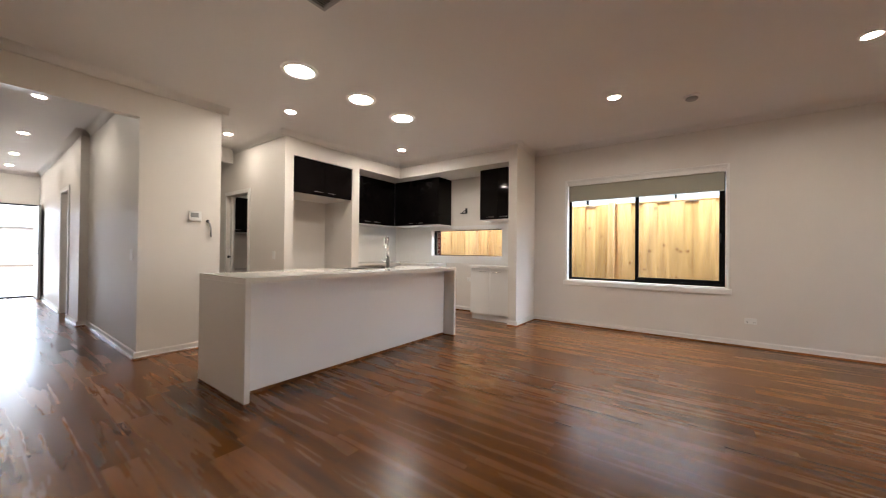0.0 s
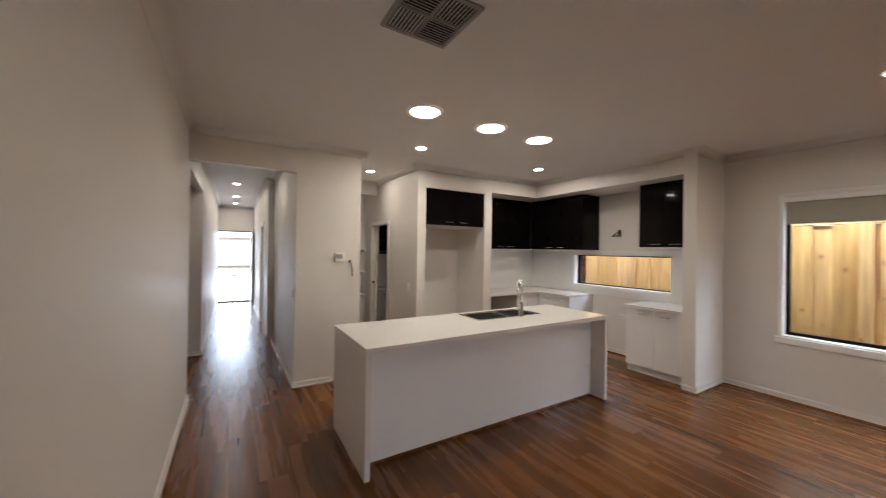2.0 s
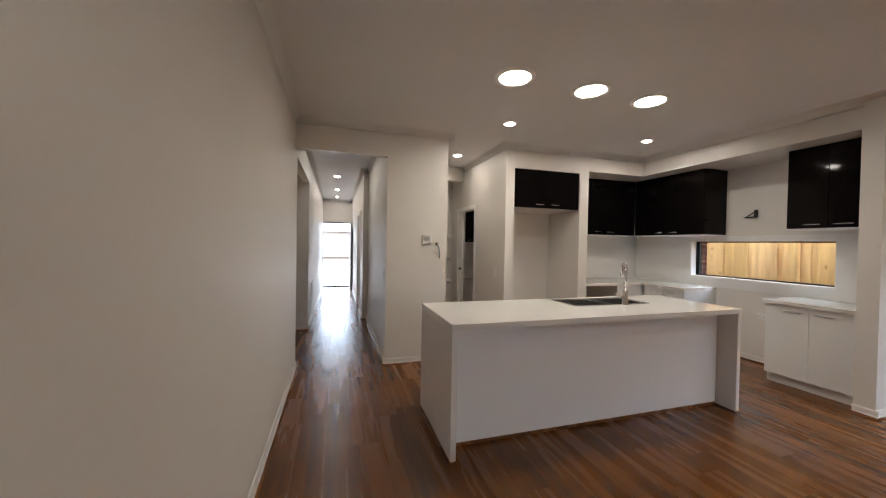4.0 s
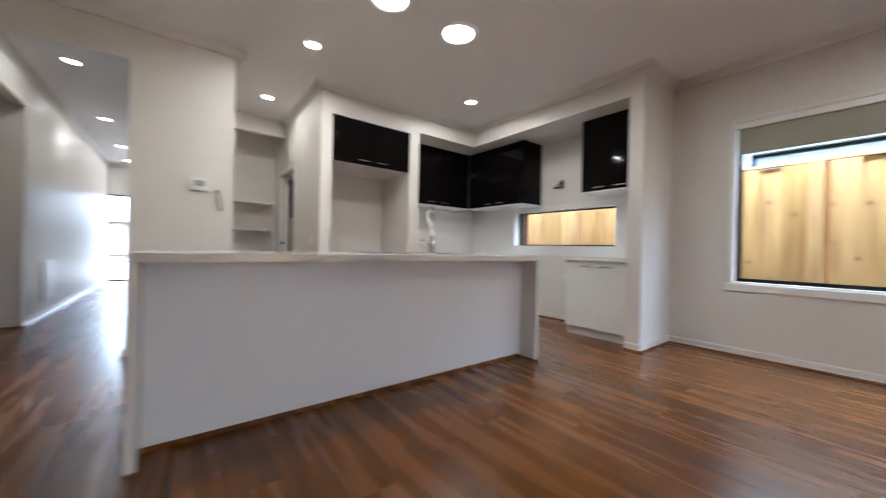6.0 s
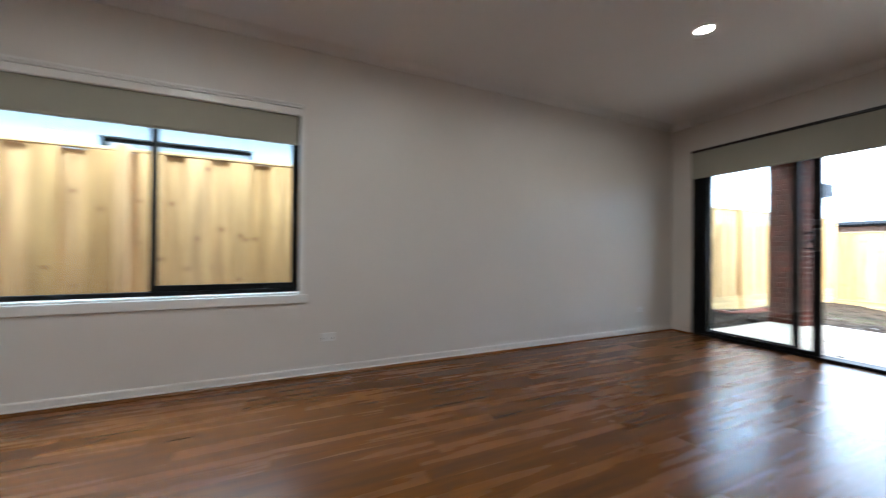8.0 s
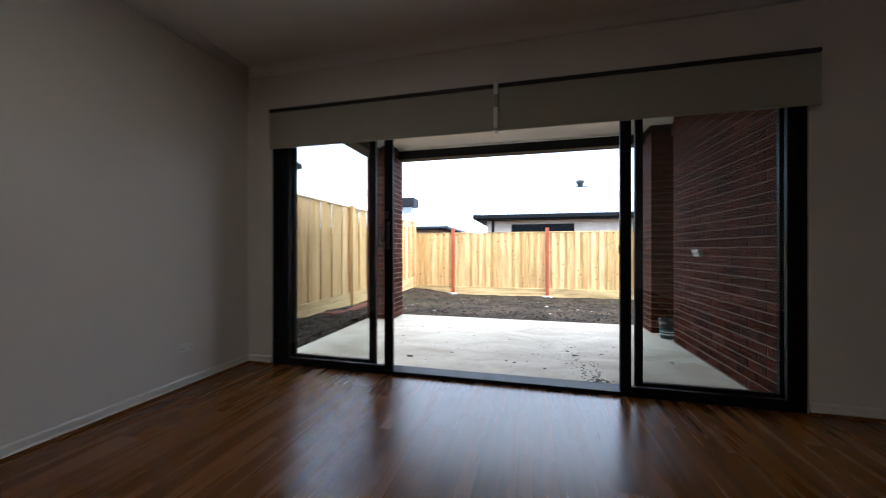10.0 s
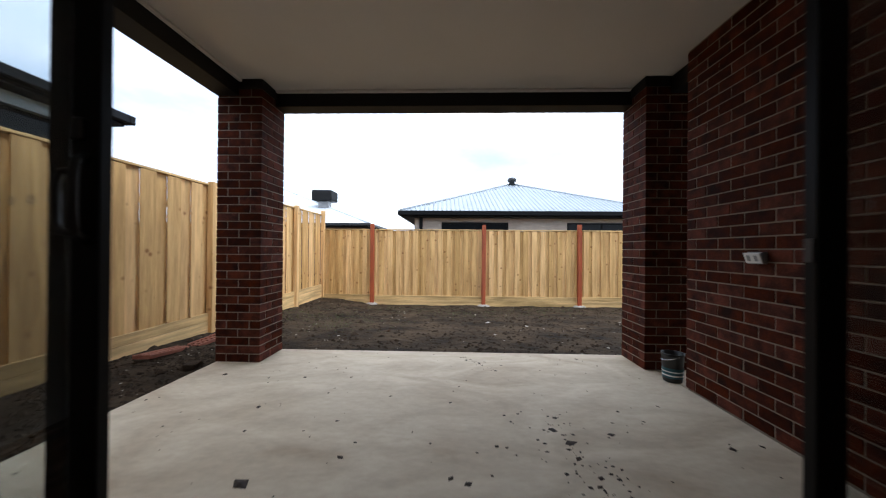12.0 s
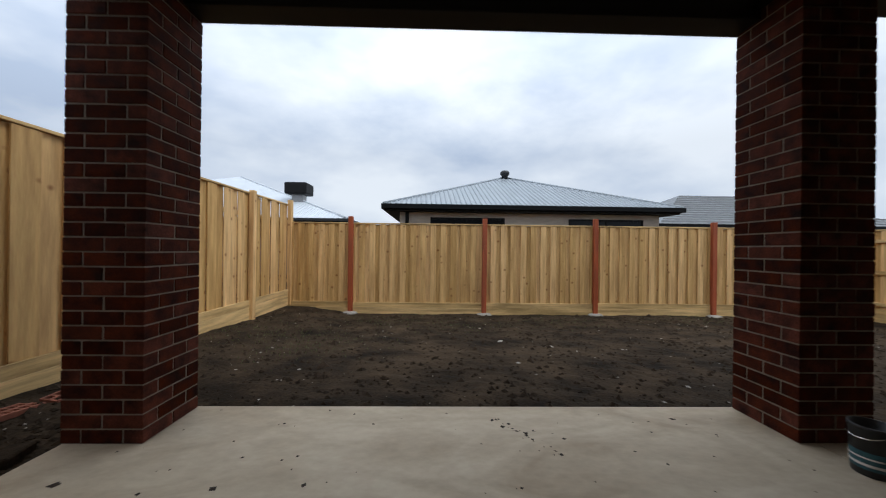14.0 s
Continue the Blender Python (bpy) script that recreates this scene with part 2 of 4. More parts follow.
def lathe(name, rings, seg=24, closed=True):
    """A turned shape from (radius, z) rings."""
    verts, faces = [], []
    for r, z in rings:
        verts += [(r * math.cos(2 * math.pi * i / seg), r * math.sin(2 * math.pi * i / seg), z) for i in range(seg)]
    for k in range(len(rings) - 1):
        for i in range(seg):
            j = (i + 1) % seg
            faces.append((k * seg + i, k * seg + j, (k + 1) * seg + j, (k + 1) * seg + i))
    if closed:
        faces.append(tuple(range(seg))[::-1])
        faces.append(tuple(range((len(rings) - 1) * seg, len(rings) * seg)))
    me = bpy.data.meshes.new(name)
    me.from_pydata(verts, [], faces)
    for p in me.polygons:
        p.use_smooth = len(p.vertices) == 4
    return me


def tube(name, pts, radius, seg=10):
    """A round tube along points."""
    pts = [Vector(p) for p in pts]
    verts, faces = [], []
    side = None
    for i, p in enumerate(pts):
        d = (pts[min(i + 1, len(pts) - 1)] - pts[max(i - 1, 0)]).normalized()
        side = d.orthogonal().normalized() if side is None else (side - d * side.dot(d)).normalized()
        up = d.cross(side)
        verts += [p + radius * (math.cos(a) * side + math.sin(a) * up) for a in (2 * math.pi * k / seg for k in range(seg))]
    for i in range(len(pts) - 1):
        for k in range(seg):
            j = (k + 1) % seg
            faces.append((i * seg + k, i * seg + j, (i + 1) * seg + j, (i + 1) * seg + k))
    faces += [tuple(range(seg))[::-1], tuple(range((len(pts) - 1) * seg, len(pts) * seg))]
    me = bpy.data.meshes.new(name)
    me.from_pydata(verts, [], faces)
    for p in me.polygons:
        p.use_smooth = len(p.vertices) == 4
    return me


def extrude(name, profile, p0, p1, inward):
    """A profile of (out from the wall, up) drawn along the line p0-p1."""
    p0, p1, inward = Vector(p0), Vector(p1), Vector(inward)
    n = len(profile)
    verts = [p + inward * a + Vector((0, 0, b)) for p in (p0, p1) for a, b in profile]
    faces = [(i, (i + 1) % n, n + (i + 1) % n, n + i) for i in range(n)] + [tuple(range(n))[::-1], tuple(range(n, 2 * n))]
    me = bpy.data.meshes.new(name)
    me.from_pydata(verts, [], faces)
    bm = bmesh.new()
    bm.from_mesh(me)
    bmesh.ops.recalc_face_normals(bm, faces=bm.faces)
    bm.to_mesh(me)
    bm.free()
    return me


def part(name, me, mat, parent=None, label="", at=None):
    ob = new(name, me)
    if not me.materials:
        me.materials.append(mat)
    if parent is not None:
        ob.parent = parent
    if at is not None:
        ob.matrix_basis = at
    if label:
        ob["label"] = label
    return ob


def thing(name, label, category, at=None, group="", kind=""):
    ob = new(name)
    ob.empty_display_size = 0.1
    if at is not None:
        ob.matrix_basis = at
    return tagged(ob, label, category, group, kind)


def structure(name, me, mat, label, category):
    return tagged(part(name, me, mat), label, category, kind="structure")


def wall_x(y0, y1, x0, x1, z0, z1, holes=()):
    """Boxes of a wall along x with holes (x0, x1, z0, z1)."""
    out, at = [], x0
    for a, b, c, d in sorted(holes):
        out.append((at, a, y0, y1, z0, z1))
        if c > z0:
            out.append((a, b, y0, y1, z0, c))
        if d < z1:
            out.append((a, b, y0, y1, d, z1))
        at = b
    out.append((at, x1, y0, y1, z0, z1))
    return out


def wall_y(x0, x1, y0, y1, z0, z1, holes=()):
    return [(x0, x1, a, b, c, d) for a, b, _, _, c, d in wall_x(0, 1, y0, y1, z0, z1, holes)]

# ---- structure: house ----
H = 2.82
WIN = (-1.35, 0.64, 0.694, 2.26)
KWIN = (-4.1, -2.47, 1.03, 1.57)
DOOR = (1.53, 5.70, 0.0, 2.21)
structure("wall_north", boxes("wall_north", wall_x(5.97, 6.07, -5.2, 5.6, 0, H, [WIN, KWIN])), PAINT, "off-white painted plaster wall with two windows", "wall")
structure("wall_north_outer", boxes("wall_north_outer", wall_x(6.074, 6.12, -12, 5.6, -0.2, H, [WIN, KWIN])), MORTAR, "outer brick skin of the house beside the fence", "wall")
structure("wall_east", boxes("wall_east", wall_y(5.41, 5.46, -1.0, 5.97, 0, H, [DOOR])), PAINT, "off-white painted wall with a wide sliding door opening", "wall")
structure("wall_south", boxes("wall_south", [(-4.42, 0.1, 0.25, 0.35, 0, H)]), PAINT, "long off-white painted plaster wall", "wall")
structure("wall_alcove", boxes("wall_alcove", [(0.0, 0.1, -0.9, 0.25, 0, H), (0.0, 5.41, -1.0, -0.9, 0, H)]), PAINT, "off-white painted walls closing the living room", "wall")
structure("wall_hall_left", boxes("wall_hall_left", [(-11.85, -6.19, 0.25, 0.35, 0, H), (-6.19, -4.42, 0.25, 0.35, 2.42, H), (-4.42, -4.32, -1.0, 0.25, 0, H), (-6.29, -6.19, -1.0, 0.25, 0, H), (-6.19, -4.42, -1.1, -1.0, 0, H)]), PAINT, "off-white hallway wall with a side opening", "wall")
structure("wall_stub", boxes("wall_stub", [(-4.35, -4.25, 1.45, 2.10, 0, H), (-6.8, -4.25, 1.35, 1.45, 0, H), (-6.6, -4.35, 2.0, 2.10, 0, H)]), PAINT, "off-white painted corner between hallway and pantry passage", "wall")
structure("hall_header", boxes("hall_header", [(-4.35, -4.25, 0.35, 1.35, 2.47, H)]), PAINT, "painted plaster header over the hallway mouth", "header")
structure("wall_hall_right", boxes("wall_hall_right", wall_x(1.26, 1.45, -11.85, -6.8, 0, H, [(-8.5, -7.72, 0, 2.06)])), PAINT, "off-white hallway wall with a door opening", "wall")
structure("wall_hall_room", boxes("wall_hall_room", [(-9.0, -7.2, 2.4, 2.5, 0, H), (-9.1, -9.0, 1.45, 2.5, 0, H), (-7.2, -7.1, 1.45, 2.5, 0, H)]), PAINT, "plain walls of the room off the hallway", "wall")
structure("wall_front", boxes("wall_front", wall_y(-11.95, -11.85, 0.25, 1.45, 0, H, [(0.36, 1.20, 0, 2.06)])), PAINT, "off-white wall with the front door opening", "wall")
structure("wall_passage", boxes("wall_passage", wall_x(2.95, 3.08, -6.6, -5.1, 0, H, [(-6.2, -5.42, 0, 2.04)]) + [(-5.1, -4.35, 2.95, 3.08, 0, H)]), PAINT, "off-white pantry passage wall with a doorway", "wall")
structure("wall_kitchen", boxes("wall_kitchen", [(-5.2, -5.1, 3.08, 5.97, 0, H), (-5.1, -4.35, 4.13, 4.28, 0, H), (-5.1, -4.35, 3.08, 4.13, 2.5, H)]), PAINT, "off-white fridge recess wall of the kitchen", "wall")
structure("bulkhead", boxes("bulkhead", [(-5.1, -4.35, 4.28, 5.27, 2.54, H), (-5.1, -2.02, 5.27, 5.97, 2.54, H)]), PAINT, "painted plaster bulkhead above the kitchen cabinets", "bulkhead")
structure("wall_pier", boxes("wall_pier", [(-2.02, -1.88, 5.256, 5.97, 0, H)]), PAINT, "off-white painted wall nib ending the kitchen", "wall")
structure("wall_pantry", boxes("wall_pantry", [(-6.7, -6.6, 1.45, 3.08, 0, H), (-8.1, -5.2, 4.6, 4.7, 0, H), (-8.1, -8.0, 2.98, 4.6, 0, H), (-8.0, -6.7, 2.98, 3.08, 0, H)]), PAINT, "off-white pantry and laundry back walls", "wall")
structure("pantry_header", boxes("pantry_header", [(-6.07, -5.99, 2.10, 2.95, 2.58, H)]), PAINT, "painted header across the pantry passage", "header")
structure("ceiling", boxes("ceiling", [(-12.0, 5.468, -1.1, 6.12, H, H + 0.12)]), CEIL, "flat white plasterboard ceiling", "ceiling")
structure("roof", boxes("roof", [(-14.0, 5.6, -3.2, 6.2, H + 0.14, H + 0.3), (5.6, 8.7, -3.2, 6.08, H + 0.14, H + 0.3)]), BEAM, "flat dark roof deck of the house", "roof")
structure("subfloor", boxes("subfloor", [(-12.0, 5.46, -1.1, 6.07, -0.16, -0.012)]), LITTER, "dark floor base under the boards", "floor")

SC = [(0, 0), (0.034, 0), (0.033, 0.006), (0.026, 0.014), (0.022, 0.018), (0, 0.018)]
SK = [(0, 0.0185), (0.020, 0.0185), (0.020, 0.024), (0.013, 0.030), (0.013, 0.066), (0.008, 0.076), (0, 0.076)]
CV = [(0, 0)] + [(0.08 - 0.08 * math.cos(a), -0.08 + 0.08 * math.sin(a)) for a in [math.pi / 16 * k for k in range(9)]]
RUNS = (((-1.88, 5.97), (5.41, 5.97), (0, -1), 3), ((5.41, 5.97), (5.41, 5.70), (-1, 0), 3), ((5.41, 1.53), (5.41, -0.9), (-1, 0), 3), ((5.41, 5.70), (5.41, 1.53), (-1, 0), 2),
        ((-1.88, 5.256), (-1.88, 5.97), (1, 0), 3), ((-2.02, 5.256), (-1.858, 5.256), (0, -1), 1),
        ((-4.42, 0.35), (0.1, 0.35), (0, 1), 3), ((-4.25, 1.328), (-4.25, 2.10), (1, 0), 1), ((-4.25, 0.35), (-4.25, 2.175), (1, 0), 2), ((-6.8, 1.35), (-4.25, 1.35), (0, -1), 3),
        ((-6.8, 1.238), (-6.8, 1.35), (1, 0), 3), ((-7.66, 1.26), (-6.8, 1.26), (0, -1), 1), ((-11.85, 1.26), (-8.56, 1.26), (0, -1), 1), ((-11.85, 1.26), (-6.72, 1.26), (0, -1), 2),
        ((-11.85, 0.35), (-6.19, 0.35), (0, 1), 1), ((-11.85, 0.35), (-4.35, 0.35), (0, 1), 2), ((-6.19, -1.0), (-6.19, 0.372), (1, 0), 1), ((-11.85, 0.35), (-11.85, 1.26), (1, 0), 2), ((-4.35, 0.35), (-4.35, 1.35), (-1, 0), 2),
        ((-4.35, 2.875), (-4.35, 5.27), (1, 0), 2), ((-4.35, 5.27), (-1.805, 5.27), (0, -1), 2), ((-5.36, 2.95), (-4.35, 2.95), (0, -1), 1), ((-6.6, 2.95), (-4.35, 2.95), (0, -1), 2), ((-6.6, 2.1), (-4.25, 2.1), (0, 1), 3),
        ((-4.35, 2.95), (-4.35, 3.08), (1, 0), 1), ((-4.35, 4.13), (-4.35, 4.28), (1, 0), 1), ((-5.1, 3.08), (-5.1, 4.13), (1, 0), 1), ((-3.7, 5.97), (-2.78, 5.97), (0, -1), 1))
for a, b, inward, which in RUNS:
    if which & 1:
        structure("baseboard", extrude("baseboard", SK, (*a, 0), (*b, 0), (*inward, 0)), SKIRT, "off-white painted skirting board with a bead", "baseboard")
        structure("trim", extrude("trim", SC, (*a, 0), (*b, 0), (*inward, 0)), FLOOR, "dark timber bead along the floor edge", "trim")
    if which & 2:
        cove = extrude("cornice", CV, (*a, H), (*b, H), (*inward, 0))
        for p in cove.polygons:
            p.use_smooth = len(p.vertices) == 4 and abs(p.normal.z) < 0.99 and abs(p.normal.z) > 0.02
        structure("cornice", cove, CEIL, "white coved plaster cornice along the ceiling", "cornice")


# ---- openings ----
def window(name, span, y, label, split, f=0.032):
    x0, x1, z0, z1 = span
    w = thing(name, label, "window", kind="structure")
    part("reveal", boxes("reveal", [(x0, x1, y, y + 0.11, z0, z0 + 0.014), (x0, x1, y, y + 0.11, z1 - 0.014, z1), (x0, x0 + 0.014, y, y + 0.11, z0 + 0.014, z1 - 0.014), (x1 - 0.014, x1, y, y + 0.11, z0 + 0.014, z1 - 0.014)]), TRIM, w)
    if split:
        part("architrave", boxes("architrave", [(x0 - 0.045, x1 + 0.045, y - 0.018, y - 0.001, z0 - 0.07, z0), (x0 - 0.02, x1 + 0.02, y - 0.012, y - 0.001, z1, z1 + 0.02), (x0 - 0.02, x0, y - 0.012, y - 0.001, z0, z1), (x1, x1 + 0.02, y - 0.012, y - 0.001, z0, z1)], 0.003), TRIM, w)
    a, b, c, d = x0 + 0.016, x1 - 0.016, z0 + 0.016, z1 - 0.016
    part("window_frame", boxes("window_frame", [(a, b, y + 0.10, y + 0.15, c, c + f), (a, b, y + 0.10, y + 0.15, d - f, d), (a, a + f, y + 0.10, y + 0.15, c + f, d - f), (b - f, b, y + 0.10, y + 0.15, c + f, d - f)], 0.003), ALU, w, "black aluminium frame")
    panes = [(a + f, b - f)]
    if split:
        mid = (a + b) / 2 - 0.02
        part("mullion", boxes("mullion", [(mid - 0.022, mid + 0.022, y + 0.101, y + 0.14, c + f, d - f)], 0.003), ALU, w)
        part("sash_frame", boxes("sash_frame", [(mid + 0.022, b - f, y + 0.102, y + 0.125, c + f, c + f + 0.045), (b - f - 0.03, b - f, y + 0.102, y + 0.125, c + f + 0.045, d - f)], 0.003), ALU, w)
        part("latch", boxes("latch", [(b - f - 0.026, b - f - 0.008, y + 0.085, y + 0.102, 1.28, 1.40)], 0.004), DARK, w)
        panes = [(a + f, mid - 0.022), (mid + 0.022, b - f)]
    for p, q in panes:
        pane = part("pane", boxes("pane", [(p, q, y + 0.126, y + 0.130, c + f, d - f)]), GLASS, w)
        pane.visible_shadow = False
    return w


window("window_1", WIN, 5.97, "black aluminium sliding window in white reveals", True)
window("window_2", KWIN, 5.97, "low black-framed strip window behind the kitchen bench", False, 0.016)
blind = thing("roller_blind", "olive-grey fabric roller blind, half rolled up in the window", "blind")
part("fabric", boxes("fabric", [(WIN[0] + 0.03, WIN[1] - 0.03, 6.002, 6.004, 1.955, 2.19)]), BLIND, blind)
part("fascia", boxes("fascia", [(WIN[0] + 0.016, WIN[1] - 0.016, 5.975, 6.03, 2.185, 2.244)], 0.006), TRIM, blind, "white blind fascia")
part("bottom_bar", boxes("bottom_bar", [(WIN[0] + 0.03, WIN[1] - 0.03, 5.996, 6.01, 1.94, 1.96)], 0.004), BLIND, blind)
part("clip", boxes("clip", [(-0.36, -0.30, 5.97, 5.975, 2.244, 2.26), (-0.34, -0.32, 5.965, 5.975, 2.22, 2.262)]), TRIM, blind)

sd = thing("sliding_door", "black aluminium stacking glass door, slid open to the patio", "door", pose(-0.03, 0, 0), kind="structure")
part("door_frame", boxes("door_frame", [(5.444, 5.61, 1.535, 1.563, -0.02, 2.21), (5.444, 5.61, 5.605, 5.70, -0.02, 2.21), (5.444, 5.61, 1.563, 5.605, 2.155, 2.21), (5.444, 5.61, 1.563, 5.605, -0.02, 0.03)], 0.004), ALU, sd)


def door_panel(x, y0, y1, s=0.055):
    z0, z1 = 0.032, 2.153
    p = part("door_panel", boxes("door_panel", [(x, x + 0.036, y0, y0 + s, z0, z1), (x, x + 0.036, y1 - s, y1, z0, z1), (x, x + 0.036, y0 + s, y1 - s, z0, z0 + 0.04), (x, x + 0.036, y0 + s, y1 - s, z1 - 0.06, z1)], 0.003), ALU, sd)
    g = part("pane", boxes("pane", [(x + 0.016, x + 0.020, y0 + s, y1 - s, z0 + 0.04, z1 - 0.06)]), GLASS, p)
    g.visible_shadow = False
    return p


fixed_l = door_panel(5.56, 4.69, 5.603, 0.065)
fixed_r = door_panel(5.56, 1.565, 2.54, 0.055)
slide_l = door_panel(5.45, 4.48, 5.602, 0.078)
slide_r = door_panel(5.45, 1.566, 2.67, 0.075)
part("handle", tube("handle", [(5.468, 4.550, 1.29), (5.468, 4.605, 1.285), (5.468, 4.618, 1.25), (5.468, 4.618, 1.15), (5.468, 4.605, 1.125), (5.468, 4.550, 1.12)], 0.010), DARK, slide_l)
part("pull", tube("pull", [(5.452, 4.515, 1.10), (5.420, 4.512, 1.12), (5.411, 4.508, 1.16), (5.411, 4.508, 1.26), (5.420, 4.512, 1.30), (5.452, 4.515, 1.32)], 0.012), DARK, slide_l)
part("snib", lathe("snib", [(0.022, 0), (0.022, 0.012), (0.012, 0.026), (0.003, 0.028)], 14), DARK, slide_l, "", pose(5.468, 4.556, 1.20, -90, 0, 0))
DOT = lathe("safety_dot", [(0.013, 0), (0.013, 0.0006), (0.007, 0.0006), (0.007, 0)], 10, False)
for panel, y0, y1 in ((fixed_r, 1.66, 2.46), (fixed_l, 4.76, 5.52)):
    for k in range(int((y1 - y0) / 0.062) + 1):
        part("safety_dot", DOT, FROST, panel, "", pose(5.575, y0 + 0.062 * k, 1.22 + 0.004 * (k % 2), 0, -90, 0))
part("lock", boxes("lock", [(5.456, 5.48, 2.67, 2.676, 1.06, 1.12)], 0.002), DARK, slide_r)
part("latch", boxes("latch", [(5.436, 5.50, 4.515, 4.55, 1.36, 1.42)], 0.005), DARK, slide_l)
for y0, y1 in ((3.60, 5.68), (1.50, 3.565)):
    b = thing("roller_blind", "wide olive-grey roller blind above the sliding door", "blind", group="door blinds")
    part("fabric", boxes("fabric", [(5.352, 5.354, y0, y1, 2.04, 2.36)]), BLIND, b)
    part("bottom_bar", boxes("bottom_bar", [(5.346, 5.36, y0, y1, 2.022, 2.042)], 0.004), BLIND, b)
    part("roller", boxes("roller", [(5.340, 5.408, y0, y1, 2.362, 2.392)], 0.008, 2), DARK, b, "dark roller rail")
br = thing("blind_bracket", "white plastic joiner bracket between two roller blinds", "bracket")
part("plate", boxes("plate", [(5.33, 5.41, 3.568, 3.597, 2.02, 2.40)], 0.004), GREYP, br)
part("cover", boxes("cover", [(5.322, 5.33, 3.566, 3.599, 2.04, 2.2)], 0.003), PLASTIC, br)
part("cap", boxes("cap", [(5.322, 5.33, 3.566, 3.599, 2.3, 2.4)], 0.003), PLASTIC, br)

d1 = thing("door_1", "white front door standing open against the hallway wall", "door", kind="structure")
part("door_frame", boxes("door_frame", [(-11.96, -11.83, 0.33, 0.36, 0, 2.09), (-11.96, -11.83, 1.20, 1.23, 0, 2.09), (-11.96, -11.83, 0.36, 1.20, 2.06, 2.09)]), DARK, d1)
leaf = part("leaf", boxes("leaf", [(-11.82, -11.0, 1.185, 1.222, 0.01, 2.04)], 0.003), GREYP, d1, "grey door leaf folded open")
part("handle", tube("handle", [(-11.07, 1.185, 1.0), (-11.07, 1.13, 1.0), (-11.18, 1.13, 1.0)], 0.01), CHROME, leaf)
part("threshold", boxes("threshold", [(-11.97, -11.84, 0.36, 1.20, 0.003, 0.03)]), ALU, d1)
d2 = thing("door_2", "cream panel door, closed, in white architraves", "door", kind="structure")
part("architrave", boxes("architrave", [(-8.56, -8.5, 1.243, 1.258, 0, 2.12), (-7.72, -7.66, 1.243, 1.258, 0, 2.12), (-8.5, -7.72, 1.243, 1.258, 2.06, 2.12)], 0.003), TRIM, d2)
l2 = part("leaf", boxes("leaf", [(-8.49, -7.73, 1.36, 1.398, 0.01, 2.05)], 0.003), PLASTIC, d2)
part("handle", tube("handle", [(-7.8, 1.36, 1.0), (-7.8, 1.31, 1.0), (-7.9, 1.31, 1.0)], 0.01), CHROME, l2)
d3 = thing("door_3", "white laundry door standing open in white architraves", "door", kind="structure")
part("architrave", boxes("architrave", [(-6.26, -6.2, 2.932, 2.948, 0, 2.1), (-5.42, -5.36, 2.932, 2.948, 0, 2.1), (-6.2, -5.42, 2.932, 2.948, 2.04, 2.1)], 0.003), TRIM, d3)
l3 = part("leaf", boxes("leaf", [(-6.6, -6.13, 3.0, 3.035, 0.01, 2.035)], 0.003), TRIM, d3)
part("knob", lathe("knob", [(0.012, 0), (0.012, 0.02), (0.024, 0.03), (0.024, 0.045), (0.006, 0.05)], 16), DARK, l3, "dark round knob", pose(-6.16, 3.0, 1.0, 90))



# ---- ceiling fittings ----
RING = lathe("ring", [(0.072, 0), (0.072, -0.006), (0.062, -0.012), (0.052, -0.010), (0.052, -0.004)], 28, False)
LENS = lathe("lens", [(0.052, -0.004), (0.03, -0.006), (0.002, -0.007)], 28)
lights = [(-3.68, 2.64), (-3.65, 4.58), (-0.40, 4.45), (1.40, 4.40), (3.50, 4.50)]
first = thing("downlight", "round recessed downlight with a white rim, switched on", "light", pose(*lights[0], H), "recessed downlights")
part("ring", RING, TRIM, first)
part("lens", LENS, LAMPG, first, "glowing warm lens")
for x, y in lights[1:]:
    copy_thing(first, pose(x, y, H))
HLENS = lathe("lens", [(0.052, -0.004), (0.03, -0.006), (0.002, -0.007)], 28)
# The one at (-6.9, 3.9) is unseen, added to brighten the laundry like daylight.
hall = [(-5.6, 0.78), (-5.2, 2.55), (-6.9, 3.9), (-7.7, 0.78), (-9.6, 0.78), (-11.1, 0.78)]
first = thing("downlight", "small recessed downlight with a white rim, dimly lit", "light", pose(*hall[0], H), "hallway downlights")
part("ring", RING, TRIM, first)
part("lens", HLENS, LAMPH, first, "glowing warm lens")
for x, y in hall[1:]:
    copy_thing(first, pose(x, y, H))
BRING = lathe("ring", [(0.165, 0), (0.165, -0.008), (0.15, -0.018), (0.128, -0.016), (0.125, -0.004)], 40, False)
BLENS = lathe("lens", [(0.125, -0.006), (0.08, -0.009), (0.002, -0.010)], 40)
big = thing("ceiling_lamp", "large round recessed ceiling lamp over the kitchen island, lit", "light", pose(-2.69, 2.16, H), "island lamps")
part("ring", BRING, TRIM, big)
part("lens", BLENS, BIGG, big, "glowing warm diffuser")
for y in (2.90, 3.565):
    copy_thing(big, pose(-2.69, y, H))
sm = thing("smoke_alarm", "round pale grey smoke alarm on the ceiling", "smoke alarm", pose(0.28, 4.90, H))
part("base", lathe("base", [(0.075, 0), (0.075, -0.014), (0.07, -0.018)], 28), PLASTIC, sm)
part("cap", lathe("cap", [(0.055, -0.018), (0.058, -0.03), (0.045, -0.042), (0.02, -0.044)], 28), GREYP, sm)
vent = thing("ceiling_vent", "white square ceiling air vent with angled louvres", "vent", pose(-1.585, 1.60, H))
